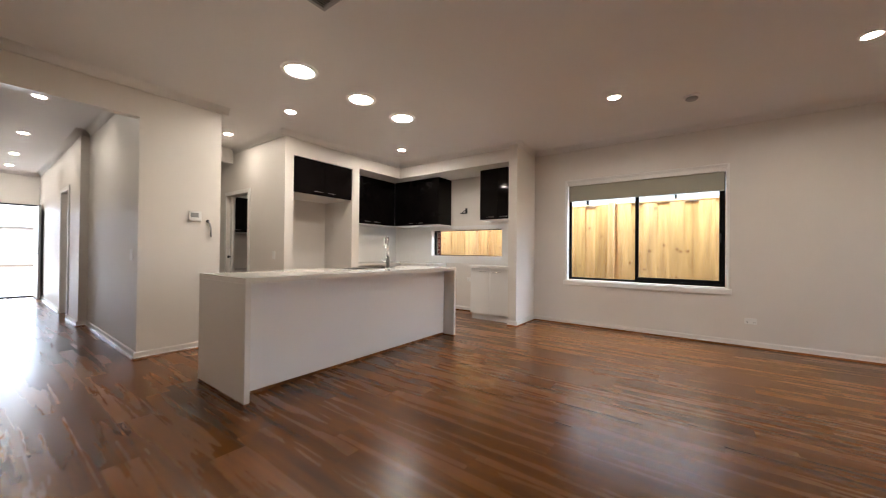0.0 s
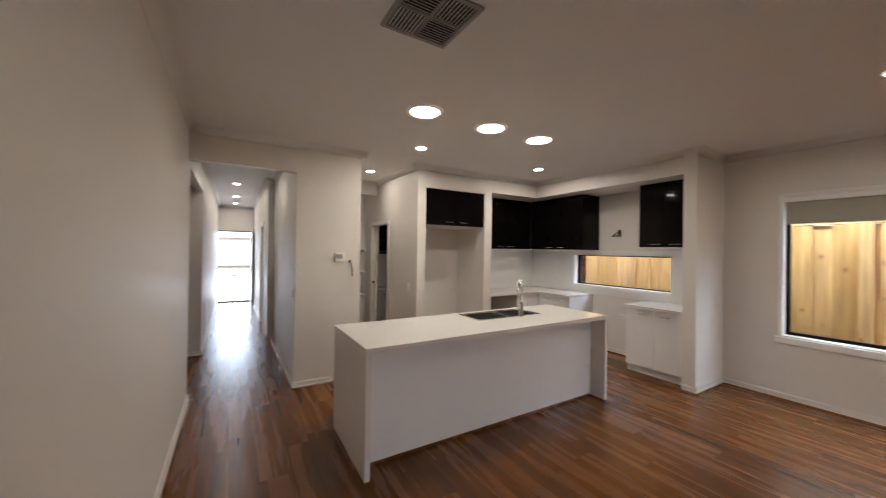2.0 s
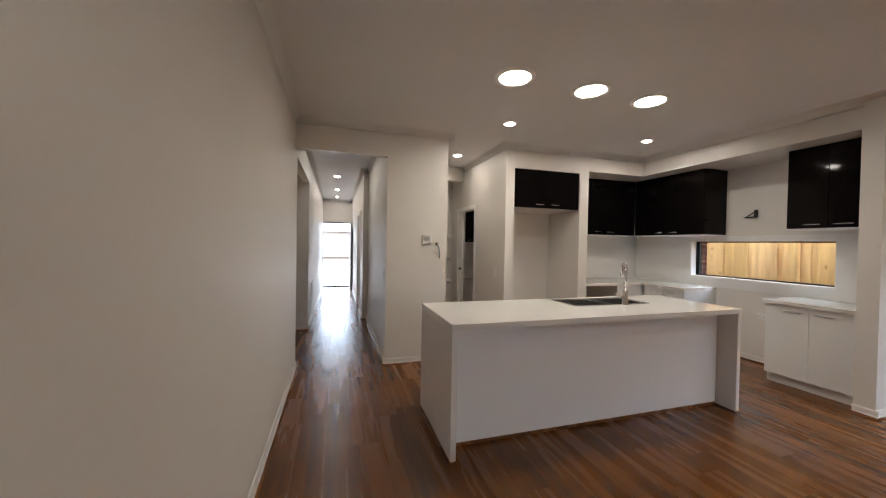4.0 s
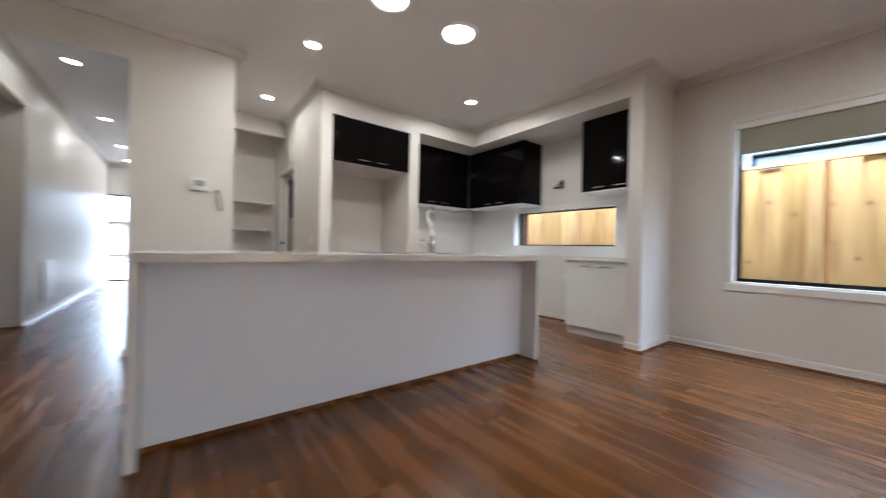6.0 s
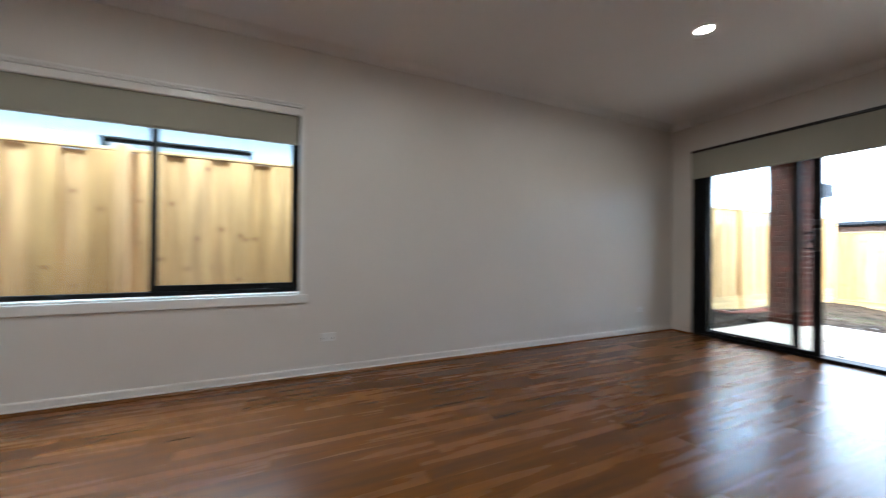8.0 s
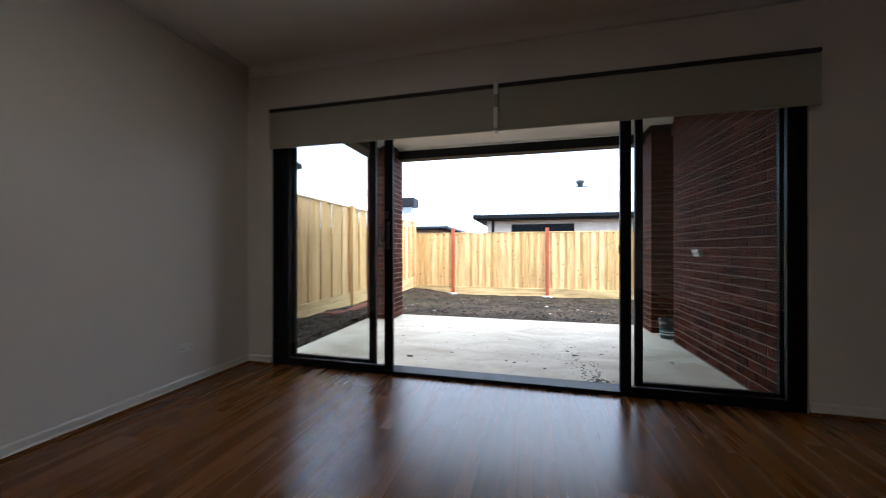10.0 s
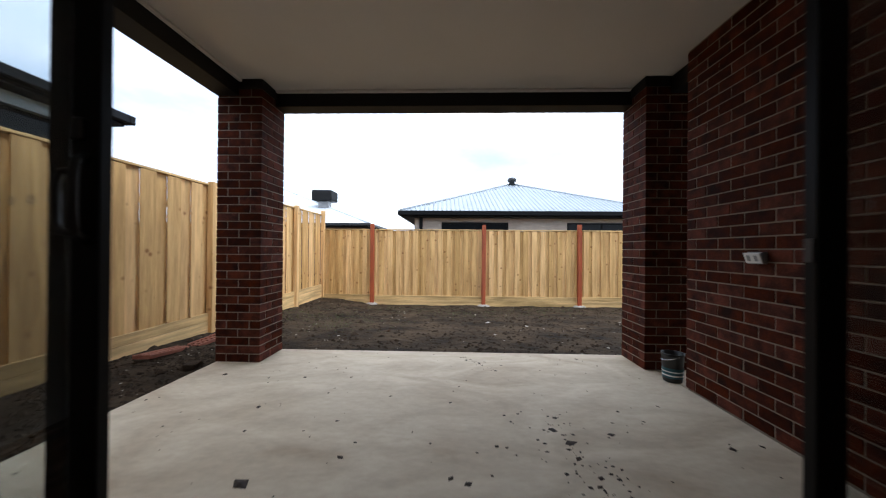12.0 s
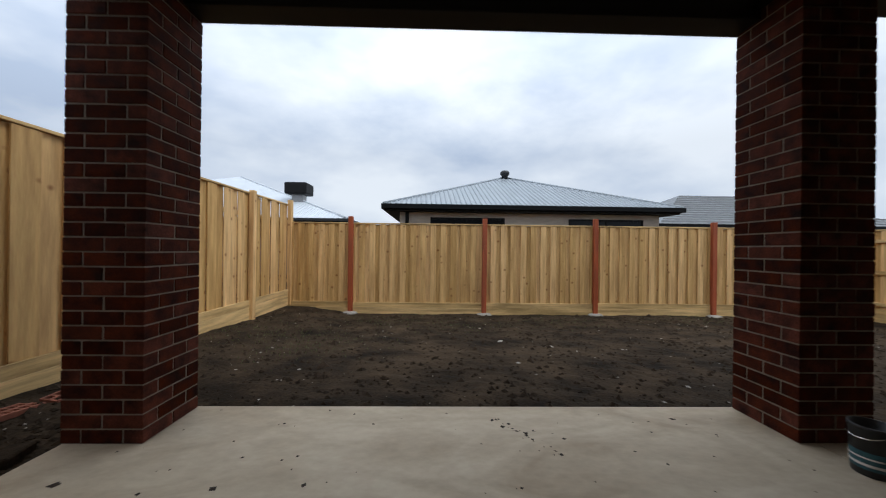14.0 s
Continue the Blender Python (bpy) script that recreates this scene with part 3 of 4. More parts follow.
part("frame", boxes("frame", [(-0.2, 0.2, -0.2, -0.175, -0.016, 0), (-0.2, 0.2, 0.175, 0.2, -0.016, 0), (-0.2, -0.175, -0.175, 0.175, -0.016, 0), (0.175, 0.2, -0.175, 0.175, -0.016, 0), (-0.175, 0.175, -0.008, 0.008, -0.014, 0), (-0.008, 0.008, -0.175, -0.008, -0.014, 0), (-0.008, 0.008, 0.008, 0.175, -0.014, 0)], 0.002), GREYP, vent)
part("backing", boxes("backing", [(-0.175, 0.175, -0.175, 0.175, -0.002, -0.001)]), DARK, vent)
SLX, SLY = boxes("slat", [(-0.08, 0.08, -0.007, 0.007, -0.0012, 0.0012)]), boxes("slat", [(-0.007, 0.007, -0.08, 0.08, -0.0012, 0.0012)])
for qx in (-1, 1):
    for qy in (-1, 1):
        for k in range(8):
            s = -0.07 + 0.02 * k
            if qx * qy > 0:
                part("slat", SLX, PLASTIC, vent, "", pose(qx * 0.0915, qy * 0.0915 + s, -0.009, 38))
            else:
                part("slat", SLY, PLASTIC, vent, "", pose(qx * 0.0915 + s, qy * 0.0915, -0.009, 0, 38))
rav = thing("return_air_grille", "white return-air grille low on the hallway wall", "vent")
part("frame", boxes("frame", [(-7.35, -6.85, 0.351, 0.362, 0.20, 0.70)], 0.003), PLASTIC, rav)
for k in range(14):
    part("slat", boxes("slat", [(-7.32, -6.88, 0.362, 0.368, 0.225 + k * 0.033, 0.243 + k * 0.033)]), TRIM, rav)


# ---- kitchen ----
IX0, IX1, IY0, IY1 = -3.14, -2.285, 1.522, 4.22
isl = thing("kitchen_island", "white stone waterfall kitchen island with white panel front", "island")
SX0, SX1, SY0, SY1 = -3.06, -2.70, 2.80, 3.62
part("worktop", boxes("worktop", [(IX0, SX0, IY0, IY1, 0.88, 0.92), (SX1, IX1, IY0, IY1, 0.88, 0.92), (SX0, SX1, IY0, SY0, 0.88, 0.92), (SX0, SX1, SY1, IY1, 0.88, 0.92)]), STONE, isl, "polished white stone slab")
part("end_panel", boxes("end_panel", [(IX0, IX1, IY0, IY0 + 0.04, 0.012, 0.8795)], 0.002), STONE, isl)
part("end_panel", boxes("end_panel", [(IX0, IX1, IY1 - 0.04, IY1, 0.012, 0.8795)], 0.002), STONE, isl)
part("back_panel", boxes("back_panel", [(-2.475, -2.455, IY0 + 0.042, IY1 - 0.042, 0.03, 0.878)], 0.001), WHITE, isl)
part("cabinet_body", boxes("cabinet_body", [(-3.08, -2.48, IY0 + 0.045, 2.74, 0.1, 0.87), (-3.08, -2.48, 3.68, IY1 - 0.045, 0.1, 0.87), (-3.08, -2.48, 2.74, 3.68, 0.1, 0.60)]), WHITE, isl)
part("plinth", boxes("plinth", [(-3.03, -2.462, IY0 + 0.045, IY1 - 0.045, 0.0, 0.098), (IX0 + 0.004, IX1 - 0.004, IY0 + 0.004, IY0 + 0.036, 0, 0.012), (IX0 + 0.004, IX1 - 0.004, IY1 - 0.036, IY1 - 0.004, 0, 0.012)]), FLOOR, isl, "dark timber kickboard")
sink = thing("kitchen_sink", "stainless steel double-bowl sink set in the island", "sink")


def bowl(y0, y1):
    x0, x1, zt, zb, w = SX0 + 0.02, SX1 - 0.02, 0.918, 0.74, 0.006
    return part("bowl", boxes("bowl", [(x0, x1, y0, y1, zb, zb + w), (x0, x0 + w, y0, y1, zb + w, zt), (x1 - w, x1, y0, y1, zb + w, zt), (x0 + w, x1 - w, y0, y0 + w, zb + w, zt), (x0 + w, x1 - w, y1 - w, y1, zb + w, zt)], 0.002), STEEL, sink)


bowl(SY0 + 0.02, 3.20)
bowl(3.225, SY1 - 0.02)
part("rim", boxes("rim", [(SX0 - 0.012, SX0 + 0.02, SY0 - 0.012, SY1 + 0.012, 0.9203, 0.9235), (SX1 - 0.02, SX1 + 0.012, SY0 - 0.012, SY1 + 0.012, 0.9203, 0.9235), (SX0 + 0.02, SX1 - 0.02, SY0 - 0.012, SY0 + 0.02, 0.9203, 0.9235), (SX0 + 0.02, SX1 - 0.02, SY1 - 0.02, SY1 + 0.012, 0.9203, 0.9235), (SX0 + 0.02, SX1 - 0.02, 3.20, 3.225, 0.9203, 0.9235)]), STEEL, sink)
for y in (3.0, 3.42):
    part("drain", lathe("drain", [(0.04, 0), (0.036, 0.004), (0.012, 0.002)], 20), CHROME, sink, "", pose(-2.88, y, 0.746))
tap = thing("kitchen_tap", "tall chrome pull-out mixer tap beside the sink", "tap", pose(-2.665, 3.31, 0.92))
part("base", lathe("base", [(0.032, 0), (0.032, 0.01), (0.026, 0.014), (0.026, 0.13), (0.02, 0.14)], 20), CHROME, tap)
part("riser", tube("riser", [(0, 0, 0.13), (0, 0, 0.36)], 0.014), CHROME, tap)
part("spout", tube("spout", [(0, 0, 0.34), (-0.008, 0, 0.365), (-0.025, 0, 0.372), (-0.042, 0, 0.36), (-0.046, 0, 0.33), (-0.046, 0, 0.25)], 0.016), CHROME, tap)
part("lever", tube("lever", [(0, -0.02, 0.075), (0, -0.06, 0.08), (0, -0.10, 0.11)], 0.009), CHROME, tap)


def cabinet(name, label, span, doors, face, mat, handle_z, group, body=None):
    """A unit that fills span; doors along its face ('x': faces +x, 'y': faces -y), each with a bar handle."""
    x0, x1, y0, y1, z0, z1 = span
    c = thing(name, label, "cabinet", group=group)
    if body:
        part("underside", boxes("underside", [(x0 + 0.001, x1 - 0.001, y0 + 0.001, y1 - 0.001, z0 - 0.012, z0 - 0.0005)]), WHITE, c, "white cabinet underside")
    if face == "y":
        part("body", boxes("body", [(x0, x1, y0 + 0.022, y1, z0, z1)]), body or WHITE, c)
        w = (x1 - x0) / doors
        for k in range(doors):
            a, b = x0 + k * w + 0.0015, x0 + (k + 1) * w - 0.0015
            d = part("door", boxes("door", [(a, b, y0, y0 + 0.019, z0 + 0.002, z1 - 0.002)], 0.0015), mat, c)
            h = (b - 0.19, b - 0.05) if k % 2 == 0 else (a + 0.05, a + 0.19)
            part("handle", tube("handle", [(h[0], y0, handle_z), (h[0], y0 - 0.025, handle_z), (h[1], y0 - 0.025, handle_z), (h[1], y0, handle_z)], 0.006, 8), CHROME, d)
    else:
        part("body", boxes("body", [(x0, x1 - 0.022, y0, y1, z0, z1)]), body or WHITE, c)
        w = (y1 - y0) / doors
        for k in range(doors):
            a, b = y0 + k * w + 0.0015, y0 + (k + 1) * w - 0.0015
            d = part("door", boxes("door", [(x1 - 0.019, x1, a, b, z0 + 0.002, z1 - 0.002)], 0.0015), mat, c)
            h = (b - 0.19, b - 0.05) if k % 2 == 0 else (a + 0.05, a + 0.19)
            part("handle", tube("handle", [(x1, h[0], handle_z), (x1 + 0.025, h[0], handle_z), (x1 + 0.025, h[1], handle_z), (x1, h[1], handle_z)], 0.006, 8), CHROME, d)
    return c


UP = "black wall cabinets"
cabinet("wall_cabinet", "gloss black overhead cabinet above the fridge recess", (-5.1, -4.36, 3.085, 4.125, 1.97, 2.498), 2, "x", BLACK, 2.02, UP)
cabinet("wall_cabinet", "gloss black overhead cabinet beside the corner", (-5.1, -4.74, 4.285, 5.5485, 1.642, 2.538), 2, "x", BLACK, 1.69, UP, BLACK)
cabinet("wall_cabinet", "gloss black overhead cabinet along the window wall", (-4.7385, -3.60, 5.55, 5.968, 1.642, 2.538), 2, "y", BLACK, 1.68, UP, BLACK)
cabinet("wall_cabinet", "gloss black overhead cabinet against the wall nib", (-2.70, -2.025, 5.55, 5.968, 1.682, 2.538), 2, "y", BLACK, 1.72, UP, BLACK)
LO = "white base cabinets"
cabinet("base_cabinet", "white laminate base cabinet with chrome bar handles", (-2.765, -2.025, 5.37, 5.968, 0.1, 0.862), 2, "y", WHITE, 0.80, LO)
cabinet("base_cabinet", "white laminate base cabinet beside the oven gap", (-4.36, -3.72, 5.37, 5.968, 0.1, 0.862), 2, "y", WHITE, 0.80, LO)
cabinet("base_cabinet", "white laminate corner base cabinet", (-5.09, -4.40, 4.92, 5.968, 0.1, 0.862), 1, "x", WHITE, 0.80, LO)
for sp, lab in (((-2.765, -2.025, 5.42, 5.95, 0.0, 0.098), "white kickboard under the cabinet"), ((-4.36, -3.72, 5.42, 5.95, 0.0, 0.098), "white kickboard beside the oven gap"), ((-5.09, -4.46, 4.92, 5.95, 0.0, 0.098), "white kickboard in the corner")):
    structure("trim", boxes("trim", [sp]), WHITE, lab, "kickboard")
wt = thing("worktop", "white stone worktop on the base cabinets", "worktop")
part("slab", boxes("slab", [(-5.098, -4.37, 4.282, 5.34, 0.865, 0.902), (-5.098, -3.70, 5.34, 5.968, 0.865, 0.902)], 0.0015), STONE, wt)
part("end_panel", boxes("end_panel", [(-5.09, -4.40, 4.90, 4.918, 0.0, 0.8645)]), WHITE, wt)
part("end_panel", boxes("end_panel", [(-3.72, -3.702, 5.36, 5.968, 0.0, 0.8645)]), WHITE, wt)
wt2 = thing("worktop", "short white stone worktop beside the wall nib", "worktop")
part("slab", boxes("slab", [(-2.785, -2.022, 5.335, 5.968, 0.865, 0.902)], 0.0015), STONE, wt2)
structure("splashback", boxes("splashback", wall_x(5.962, 5.9685, -5.09, -2.024, 0.904, 1.628, [KWIN])), WHITE, "gloss white splashback panel behind the kitchen bench", "splashback")
structure("splashback", boxes("splashback", [(-5.098, -5.091, 4.284, 5.96, 0.904, 1.628)]), WHITE, "gloss white splashback panel beside the fridge recess", "splashback")
hood = thing("rangehood_bracket", "dark cut duct bracket on the bare kitchen wall", "bracket")
part("strap", boxes("strap", [(-3.36, -3.22, 5.93, 5.969, 1.86, 1.875), (-3.245, -3.22, 5.93, 5.969, 1.875, 1.96)], 0.003), DARK, hood)
part("cable", tube("cable", [(-3.23, 5.96, 1.96), (-3.26, 5.94, 1.92), (-3.33, 5.94, 1.88)], 0.006), DARK, hood)
# pantry and laundry
for z in (0.75, 1.18, 1.59):
    s = thing("pantry_shelf", "white pantry shelf on a wall cleat", "shelf", group="pantry shelves")
    part("board", boxes("board", [(-6.598, -6.25, 2.104, 2.86, z, z + 0.018)], 0.002), TRIM, s)
    part("cleat", boxes("cleat", [(-6.598, -6.28, 2.835, 2.853, z - 0.045, z - 0.001)]), TRIM, s)
cabinet("wall_cabinet", "gloss black laundry wall cabinet", (-7.998, -7.65, 3.1, 4.598, 1.5, 2.25), 2, "x", BLACK, 1.55, "laundry cabinets", BLACK)
cabinet("base_cabinet", "white laundry cabinet under a stone top", (-7.998, -7.45, 3.1, 4.598, 0.0, 0.66), 2, "x", WHITE, 0.58, "laundry cabinets")
lw = thing("worktop", "white stone laundry worktop", "worktop")
part("slab", boxes("slab", [(-7.998, -7.42, 3.09, 4.598, 0.665, 0.7)]), STONE, lw)


# ---- wall plates ----
def plate(name, label, m, w, h, kind_of="switch", double=False):
    """A plate on a wall: local x across, z up, +y into the room."""
    p = thing(name, label, "wall plate", m)
    part("plate", boxes("plate", [(-w / 2, w / 2, 0.0005, 0.009, -h / 2, h / 2)], 0.002), PLASTIC, p)
    if kind_of == "switch":
        for k in ((-1, 1) if double else (0,)):
            part("rocker", boxes("rocker", [(-0.006, 0.006, 0.009, 0.013, k * 0.022 - 0.008, k * 0.022 + 0.008)], 0.001), PLASTIC, p)
    else:
        for k in (-1, 1):
            part("rocker", boxes("rocker", [(k * 0.035 - 0.006, k * 0.035 + 0.006, 0.009, 0.012, 0.012, 0.028)], 0.001), PLASTIC, p)
            part("socket", boxes("socket", [(k * 0.035 - 0.008, k * 0.035 - 0.004, 0.009, 0.0095, -0.018, -0.006), (k * 0.035 + 0.004, k * 0.035 + 0.008, 0.009, 0.0095, -0.018, -0.006)]), DARK, p)
    return p


plate("power_point", "white double power point on the wall", pose(0.86, 5.97, 0.32, 0, 0, 180), 0.115, 0.072, "gpo")
plate("power_point", "white double power point near the corner", pose(4.78, 5.97, 0.32, 0, 0, 180), 0.115, 0.072, "gpo")
plate("power_point", "white double power point on the splashback", pose(-4.45, 5.97, 1.12, 0, 0, 180), 0.115, 0.072, "gpo")
plate("power_point", "white power point in the oven gap", pose(-3.15, 5.97, 0.60, 0, 0, 180), 0.115, 0.072, "gpo")
plate("light_switch", "white light switch at the hallway corner", pose(-4.46, 1.35, 1.06, 0, 0, 180), 0.072, 0.115, "switch", True)
plate("light_switch", "white light switch in the pantry passage", pose(-4.62, 2.95, 1.05, 0, 0, 180), 0.072, 0.115, "switch", True)
th = thing("thermostat", "white wall thermostat with a grey screen", "thermostat", pose(-4.25, 1.84, 1.50, 0, 0, -90))
part("case", boxes("case", [(-0.06, 0.06, 0.0005, 0.025, -0.055, 0.055)], 0.004), PLASTIC, th)
part("screen", boxes("screen", [(-0.03, 0.045, 0.025, 0.027, -0.015, 0.035)]), GREYP, th)
ca = thing("loose_cable", "dark cable end hanging out of the wall", "cable")
part("cable", tube("cable", [(-4.26, 1.97, 1.45), (-4.232, 1.97, 1.45), (-4.225, 1.985, 1.42), (-4.228, 1.998, 1.36), (-4.23, 2.0, 1.27)], 0.009), GREYP, ca)
part("gland", lathe("gland", [(0.018, 0), (0.018, 0.012), (0.008, 0.016)], 14), DARK, ca, "", pose(-4.25, 1.97, 1.45, 0, 90, 0))

# ---- outdoors ----
SL = -0.095


def ground_z(x, y):
    if x < 8.6 or x > 40 or y < -8:
        base = -0.15 if x < 8.6 else -0.38
    else:
        base = -0.15 - 0.22 * min(1, (x - 8.6) / 5.0)
    side = max(0.0, min(1.0, (y - 5.6) / 1.0))
    base += side * (0.06 + 0.08 * max(0, min(1, (x - 8.6) / 5.0)))
    if 5 < x < 14.2 and -6 < y < 7.6:
        base += 0.028 * (noise.noise((x * 1.1, y * 1.1, 0)) + 0.6 * noise.noise((x * 4, y * 4, 3)) + 0.35 * noise.noise((x * 11, y * 11, 7)))
        if x < 8.8 and y < 6.2:
            base = min(base, -0.125)
    return base


xs = [-900, -300, -100, -50, -30, -20, -12, -6, 0, 3, 5] + [5 + 0.09 * k for k in range(1, 103)] + [15, 17, 20, 26, 34, 50, 90, 200, 500, 900]
ys = [-900, -300, -100, -50, -30, -18, -10, -7, -6] + [-6 + 0.09 * k for k in range(1, 152)] + [8.5, 10, 14, 20, 40, 100, 300, 900]
gm = bpy.data.meshes.new("ground")
gm.from_pydata([(x, y, ground_z(x, y)) for y in ys for x in xs], [], [(j * len(xs) + i, j * len(xs) + i + 1, (j + 1) * len(xs) + i + 1, (j + 1) * len(xs) + i) for j in range(len(ys) - 1) for i in range(len(xs) - 1)])
structure("ground", gm, SOIL, "bare dark brown garden soil with thin patches of grass", "ground")
structure("pavement", boxes("pavement", [(5.62, 8.56, 1.53, 6.02, -0.26, SL), (7.61, 8.56, 0.9, 1.53, -0.26, SL)], 0.006), CONCRETE, "stained pale concrete patio slab", "patio")
structure("driveway", boxes("driveway", [(-24, -11.97, -3, 4, -0.2, -0.10)]), PAVE, "pale concrete driveway before the front door", "driveway")
structure("road", boxes("road", [(-34, -26, -60, 60, -0.2, -0.14)]), ASPHALT, "grey street in front of the house", "road")
structure("kerb", boxes("kerb", [(-26, -25.7, -60, 60, -0.2, -0.02)], 0.02), PAVE, "concrete kerb along the street", "kerb")

PC = 2.84
structure("patio_ceiling", boxes("patio_ceiling", [(5.47, 8.50, 0.9, 6.0, PC, PC + 0.12)]), SOFFIT, "smooth off-white patio ceiling lining", "ceiling")
structure("patio_beam", boxes("patio_beam", [(8.34, 8.55, 0.92, 6.03, 2.67, PC - 0.001), (5.77, 8.34, 5.80, 6.03, 2.67, PC - 0.001), (8.05, 8.34, 5.545, 5.80, 2.74, PC - 0.001), (8.05, 8.34, 0.95, 1.66, 2.74, PC - 0.001), (7.60, 8.34, 1.20, 1.40, 2.67, PC - 0.001)], 0.004), BEAM, "black painted beam round the patio roof", "beam")
structure("trim", boxes("trim", [(5.86, 8.338, 5.76, 5.798, PC - 0.03, PC - 0.002), (8.30, 8.338, 1.67, 5.54, PC - 0.03, PC - 0.002)], 0.006), SOFFIT, "thin off-white bead round the patio ceiling", "trim")
structure("wall_over_door", boxes("wall_over_door", [(5.47, 5.60, 1.53, 5.77, 2.215, PC - 0.002)]), BEAM, "dark lintel panel above the sliding door", "wall")

lamp = thing("patio_lamp", "white conical batten lamp with a lit bulb on the patio ceiling", "light", pose(6.56, 3.70, PC))
part("base", lathe("base", [(0.05, 0), (0.05, -0.02), (0.03, -0.035)], 24), PLASTIC, lamp)
part("shade", lathe("shade", [(0.035, -0.03), (0.07, -0.04), (0.108, -0.066), (0.130, -0.105), (0.133, -0.107), (0.104, -0.072), (0.066, -0.046), (0.03, -0.036)], 32, False), PLASTIC, lamp)
part("bulb", lathe("bulb", [(0.014, -0.035), (0.026, -0.056), (0.030, -0.076), (0.022, -0.094), (0.004, -0.102)], 20), BULBG, lamp, "glowing round bulb")

gp = thing("outdoor_power_point", "grey weatherproof double power point on the brick wall", "wall plate", pose(6.91, 1.523, 1.05) @ Matrix.Diagonal((0.8, 0.8, 0.8, 1)))
part("box", boxes("box", [(-0.075, 0.075, 0.0, 0.05, -0.05, 0.05)], 0.006), GREYP, gp)
part("cover", boxes("cover", [(-0.08, 0.08, 0, 0.012, -0.045, 0.045)], 0.004), PLASTIC, gp, "pale plastic cover", pose(0, 0.052, 0.0, -18))
for k in (-1, 1):
    part("socket", boxes("socket", [(k * 0.035 - 0.016, k * 0.035 + 0.016, 0.0121, 0.016, -0.025, 0.025)], 0.002), GREYP, gp, "", pose(0, 0.052, 0.0, -18))
bk = thing("bucket", "black plastic bucket with a teal label by the brick wall", "bucket", pose(7.79, 1.54, SL) @ Matrix.Diagonal((0.72, 0.72, 0.92, 1)))
part("body", lathe("body", [(0.105, 0), (0.11, 0.01), (0.125, 0.26), (0.132, 0.262), (0.132, 0.28), (0.12, 0.28), (0.104, 0.02), (0.01, 0.015)], 28), DARK, bk)
part("label", lathe("label", [(0.1135, 0.04), (0.1205, 0.14)], 28, False), TEAL, bk, "teal printed band")
part("stripe", lathe("stripe", [(0.1165, 0.06), (0.1178, 0.075)], 28, False), PLASTIC, bk)
part("stripe", lathe("stripe", [(0.1198, 0.10), (0.1205, 0.11)], 28, False), PLASTIC, bk)
part("handle", tube("handle", [(0.132 * math.cos(a), 0.132 * math.sin(a), 0.262 - 0.05 * math.sin(a)) for a in [math.pi * k / 12 for k in range(13)]], 0.003, 6), CHROME, bk)
for k, (x, y, turn, tilt) in enumerate(((8.25, 6.72, 6, 7), (8.93, 6.62, -10, -5))):
    g = thing("drain_grate", "terracotta-coloured slotted plastic grate lying on the soil", "grate", pose(x, y, ground_z(x, y) + 0.035, 0, tilt, turn), "loose grates")
    part("frame", boxes("frame", [(-0.33, 0.33, -0.085, -0.07, -0.02, 0.02), (-0.33, 0.33, 0.07, 0.085, -0.02, 0.02), (-0.33, 0.33, -0.008, 0.008, -0.02, 0.02)], 0.003), TERRA, g)
    for j in range(12):
        part("bar", boxes("bar", [(-0.33 + j * 0.0585, -0.315 + j * 0.0585, -0.069, 0.069, -0.018, 0.016)]), TERRA, g)
pb = thing("paver_block", "dark weathered paver beside the brick column", "paver", pose(7.95, 6.18, -0.13, 0, 4, 20))
part("block", boxes("block", [(-0.11, 0.11, -0.06, 0.06, 0, 0.06)], 0.008), CLOD, pb)

# ---- neighbouring houses ----


def hip(name, x0, x1, y0, y1, z, zr, ridge, over=0.0):
    """A hipped roof with a ridge (x0, y0, x1, y1)."""
    a, b, c, d = ridge
    me = bpy.data.meshes.new(name)
    v = [(x0, y0, z), (x1, y0, z), (x1, y1, z), (x0, y1, z), (a, b, zr), (c, d, zr)]
    if abs(c - a) >= abs(d - b):
        f = [(0, 1, 5, 4), (1, 2, 5), (2, 3, 4, 5), (3, 0, 4), (3, 2, 1, 0)]
    else:
        f = [(0, 1, 4), (1, 2, 5, 4), (2, 3, 5), (3, 0, 4, 5), (3, 2, 1, 0)]
    me.from_pydata(v, [], f)
    return me


def ribs(name, p, q, r, s, n, h):
    """Raised seams from edge p-q up to edge r-s."""
    verts, faces = [], []
    p, q, r, s = map(Vector, (p, q, r, s))
    nrm = (q - p).cross(r - p).normalized()
    if nrm.z < 0:
        nrm = -nrm
    e = (q - p).normalized()
    for k in range(n):
        t = (k + 0.5) / n
        a = p.lerp(q, t)
        up = (r.lerp(s, 0.5) - p.lerp(q, 0.5)).normalized()
        full = (r.lerp(s, 0.5) - p.lerp(q, 0.5)).length
        reach = full
        ll = (r - p).dot(e)
        lr = (q - s).dot(e)
        off = (a - p).dot(e)
        if ll > 0:
            reach = min(reach, full * off / ll)
        if lr > 0:
            reach = min(reach, full * ((q - p).length - off) / lr)
        b = a + up * reach * 0.985
        i = len(verts)
        verts += [a - e * 0.03, a + e * 0.03, b + e * 0.03, b - e * 0.03, a + nrm * h, b + nrm * h]
        faces += [(i, i + 4, i + 5, i + 3), (i + 4, i + 1, i + 2, i + 5), (i, i + 1, i + 4)]
    me = bpy.data.meshes.new(name)
    me.from_pydata(verts, [], faces)
    return me


